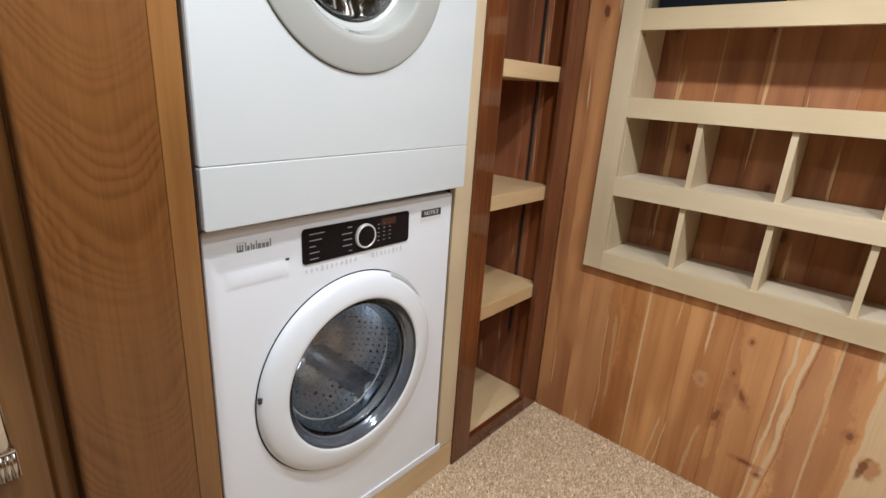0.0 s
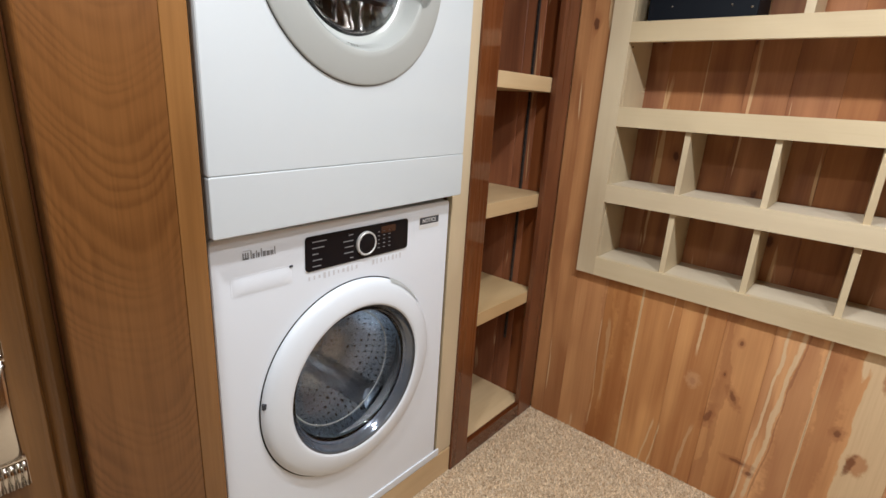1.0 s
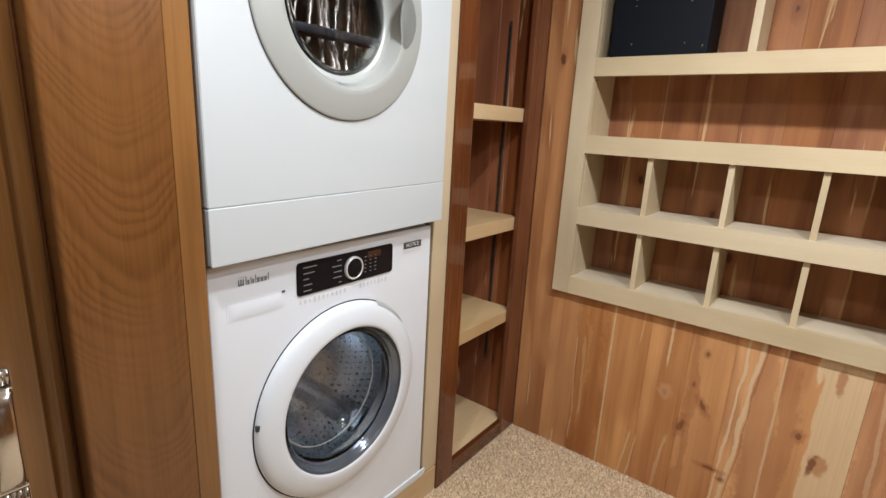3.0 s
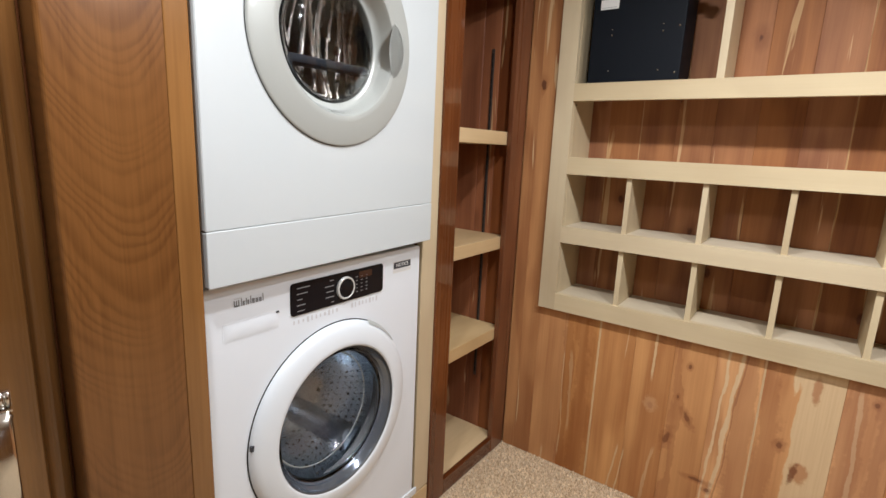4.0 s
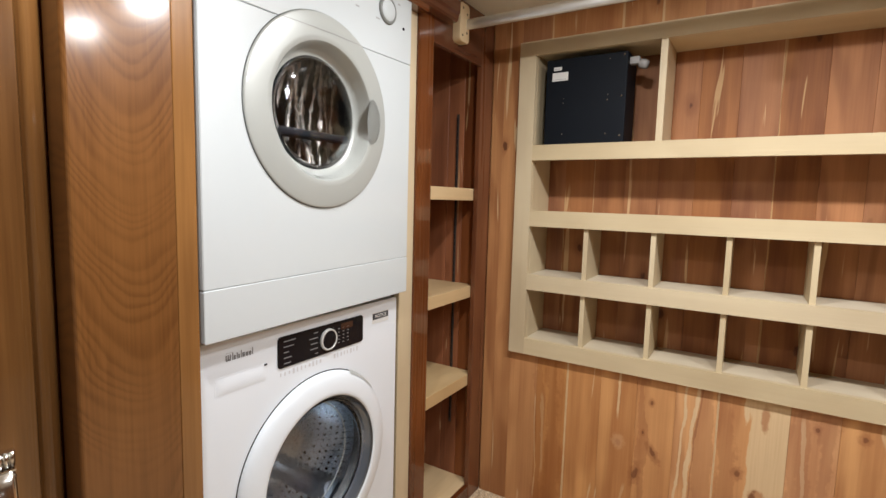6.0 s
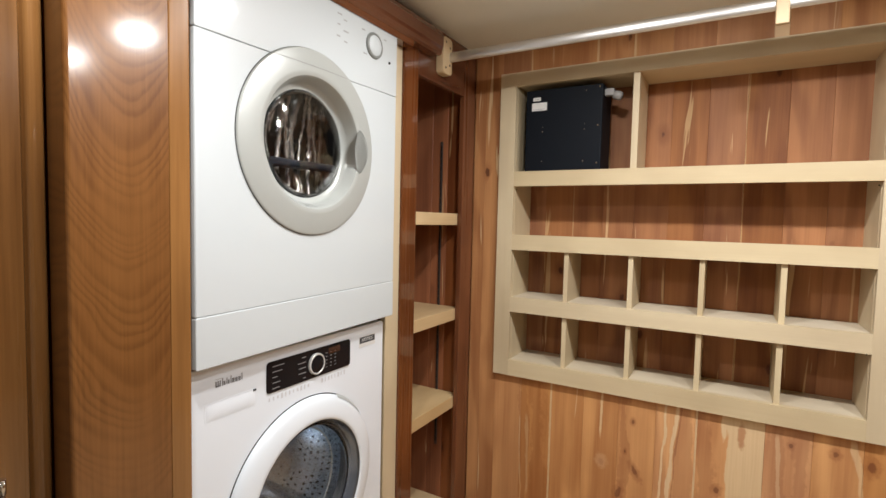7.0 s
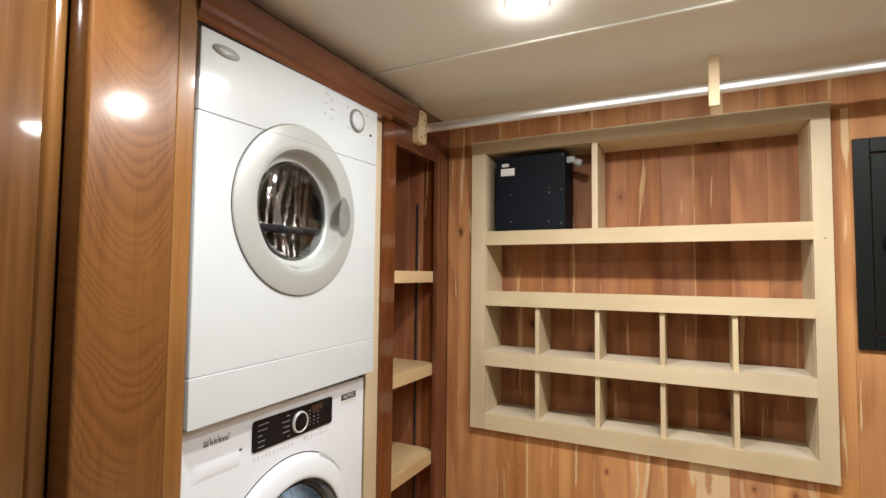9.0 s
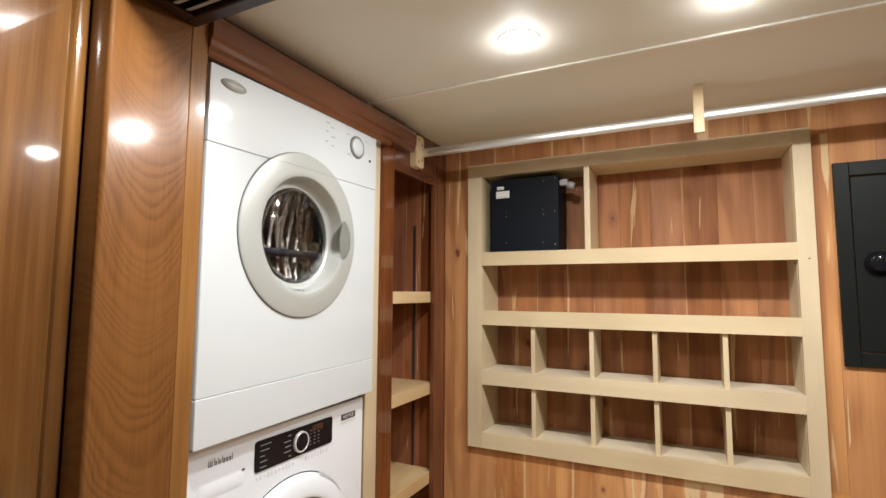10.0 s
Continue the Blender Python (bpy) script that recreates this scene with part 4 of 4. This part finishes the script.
# ---------- downlights ----------
for lx, ly in LAMPS:
    dl = thing("downlight", (lx, ly, CEIL), "round recessed ceiling downlight, switched on", "downlight", "ceiling downlights")
    bm = lathe([(0.050, 0.0005), (0.0495, 0.003), (0.0475, 0.004), (0.0455, 0.0035), (0.045, 0.001)], 0, 0, 40)
    turn = Matrix.Translation((lx, ly, CEIL)) @ Matrix.Rotation(radians(90), 4, "Y")
    bm.transform(turn)
    part("rim", bm, lens_rim, dl)
    bm = lathe([(0.0476, 0.0041), (0.046, 0.0052), (0.02, 0.0072), (0.0, 0.0078)], 0, 0, 40)
    bm.transform(turn)
    part("diffuser", bm, lens_glow, dl)

# ---------- ceiling vent ----------
vent = thing("ceiling_vent", (0.20, -0.14, CEIL), "dark brown ceiling air vent with grey slats", "vent")
VX0, VX1, VY0, VY1, VZ = 0.0395, 0.36, -0.222, -0.062, 1.722
for b in ((VX0, VX1, VY1 - 0.028, VY1), (VX0, VX1, VY0, VY0 + 0.028)):
    part("frame", block(b[0], b[1], b[2], b[3], VZ, CEIL - 0.0005, 0.003), vent_dark, vent)
for b in ((VX0, VX0 + 0.03), (VX1 - 0.03, VX1)):
    part("frame", block(b[0], b[1], VY0 + 0.0285, VY1 - 0.0285, VZ, CEIL - 0.0005, 0.003), vent_dark, vent)
part("backing", block(VX0 + 0.031, VX1 - 0.031, VY0 + 0.029, VY1 - 0.029, CEIL - 0.02, CEIL - 0.001, 0), gap_black, vent)
for k in range(4):
    y = VY1 - 0.041 - 0.026 * k
    bm = block(VX0 + 0.0305, VX1 - 0.0305, -0.0065, 0.0065, -0.0015, 0.0015, 0.0008, 1)
    bm.transform(Matrix.Translation((0, y, VZ + 0.008)) @ Matrix.Rotation(radians(25), 4, "X"))
    part("slat", bm, slat_grey, vent)

# ---------- black equipment box in the top cubby ----------
BX0, BX1, BZ0, BZ1, BY = 0.214, 0.484, RAILS[3][1] - 0.0055, 1.638, 1.150
eq = thing("equipment_box", (0.35, BY + 0.06, BZ0), "black metal equipment box with white stickers in the top cubby", "electronics box")
part("case", block(BX0, BX1, BY, BY + 0.135, BZ0 + 0.001, BZ1, 0.004, 3), black_case, eq)
for x0, x1, z0, z1 in ((0.240, 0.268, 1.600, 1.612), (0.236, 0.291, 1.565, 1.593)):
    st = part("sticker", block(x0, x1, BY - 0.0006, BY - 0.0001, z0, z1, 0), paper, eq)
    part("print_bar", block(x0 + 0.004, x1 - 0.006, BY - 0.0010, BY - 0.0007, z0 + 0.004, z0 + 0.006, 0), print_pale, st)
bolt = None
for x, z, s in ((0.473, 1.628, 1), (0.428, 1.620, 0.7), (0.470, 1.500, 1), (0.426, 1.508, 0.6), (0.426, 1.490, 0.8), (0.278, 1.506, 0.6), (0.278, 1.490, 0.7), (0.278, 1.386, 0.7), (0.424, 1.382, 0.8), (0.470, 1.374, 1.1)):
    bm = bmesh.new()
    bmesh.ops.create_uvsphere(bm, u_segments=10, v_segments=6, radius=0.0033 * s)
    bm.transform(Matrix.Translation((x, BY, z)))
    part("screw", bm, chrome, eq)
plug = thing("cable_plug", (0.53, BY + 0.05, 1.60), "grey cable plug on the side of the equipment box", "cable plug")
bm = block(0.4845, 0.515, BY + 0.020, BY + 0.044, 1.600, 1.624, 0.004, 2)
part("housing", bm, grey_plug, plug)
bm = lathe([(0.0, 0.0), (0.010, 0.0), (0.014, 0.004), (0.015, 0.020), (0.012, 0.028), (0.0, 0.030)], 0, 0, 24)
bm.transform(Matrix.Translation((0.512, BY + 0.032, 1.604)) @ Matrix.Rotation(radians(18), 4, "Y"))
part("boot", bm, grey_plug, plug)

# ---------- wall safe ----------
SX0, SX1, SZ0, SZ1 = 1.318, 1.770, 0.981, 1.587
safe = thing("wall_safe", (1.54, YW, SZ0), "black steel wall safe set into the cedar wall", "safe")
FWD = YW - 0.012
for b in ((SX0, SX0 + 0.038, SZ0, SZ1), (SX1 - 0.038, SX1, SZ0, SZ1), (SX0 + 0.0385, SX1 - 0.0385, SZ1 - 0.042, SZ1), (SX0 + 0.0385, SX1 - 0.0385, SZ0, SZ0 + 0.042)):
    part("frame", block(b[0], b[1], FWD, YW - 0.0005, b[2], b[3], 0.002), safe_black, safe)
sdoor = part("safe_door", block(SX0 + 0.041, SX1 - 0.041, FWD + 0.004, YW - 0.0005, SZ0 + 0.045, SZ1 - 0.045, 0.003), safe_black, safe)
bm = lathe([(0.034, 0.0), (0.034, 0.006), (0.028, 0.010), (0.026, 0.024), (0.022, 0.028), (0.0, 0.028)], 0, 0, 40)
bm.transform(Matrix.Translation((1.412, FWD + 0.004, 1.283)) @ Matrix.Rotation(radians(-90), 4, "Z"))
part("knob", bm, black_gloss, sdoor)

# ---------- cedar boards ----------
EDGES = [0.008, 0.054, 0.12, 0.228, 0.342, 0.459, 0.577, 0.694, 0.812, 0.993, 1.108, 1.222, 1.313]
while EDGES[-1] < X1 - 0.02:
    EDGES.append(min(X1 - 0.001, EDGES[-1] + 0.113))
for a, b in zip(EDGES, EDGES[1:]):
    if b <= CX0 + 0.001 or a > 1.3:
        plank(a, b, 0.001, CEIL - 0.001, YW, cedar, wall)
        continue
    plank(a, b, 0.001, CZ0 + 0.02, YW, cedar_low, wall)
    plank(a, b, CZ1 - 0.02, CEIL - 0.001, YW, cedar, wall)
    if b > CX1:
        plank(CX1 - 0.015, b, CZ0 + 0.0205, CZ1 - 0.0205, YW, cedar, wall)
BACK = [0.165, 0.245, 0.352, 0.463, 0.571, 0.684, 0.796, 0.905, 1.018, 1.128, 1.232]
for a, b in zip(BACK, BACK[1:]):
    ob = plank(a, b, CZ0 + 0.012, CZ1 - 0.012, YB, cedar_back_shaded, cub, "back_board")
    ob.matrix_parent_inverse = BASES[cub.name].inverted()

# ---------- carpet pile ----------
rng = np.random.default_rng(7)
N = 26000
px = rng.uniform(0.012, 0.75, N)
py = rng.uniform(0.35, YW - 0.003, N)
ang = rng.uniform(0, math.tau, N)
hh = rng.uniform(0.004, 0.010, N)
wd_ = rng.uniform(0.0016, 0.0032, N)
lean = rng.normal(0, 0.0035, (N, 2))
verts = np.zeros((N, 4, 3))
for k in range(3):
    verts[:, k, 0] = px + wd_ * np.cos(ang + k * 2.094)
    verts[:, k, 1] = py + wd_ * np.sin(ang + k * 2.094)
verts[:, 3, 0] = px + lean[:, 0]
verts[:, 3, 1] = py + lean[:, 1]
verts[:, 3, 2] = hh
base = np.arange(N)[:, None] * 4
tris = np.concatenate([base + np.array([[0, 1, 3]]), base + np.array([[1, 2, 3]]), base + np.array([[2, 0, 3]])])
me = bpy.data.meshes.new("carpet_pile")
me.from_pydata(verts.reshape(-1, 3).tolist(), [], tris.tolist())
me.materials.append(tuft_mat)
tagged(new("carpet_pile", me), "beige carpet tufts on the floor", "carpet", kind="stuff")
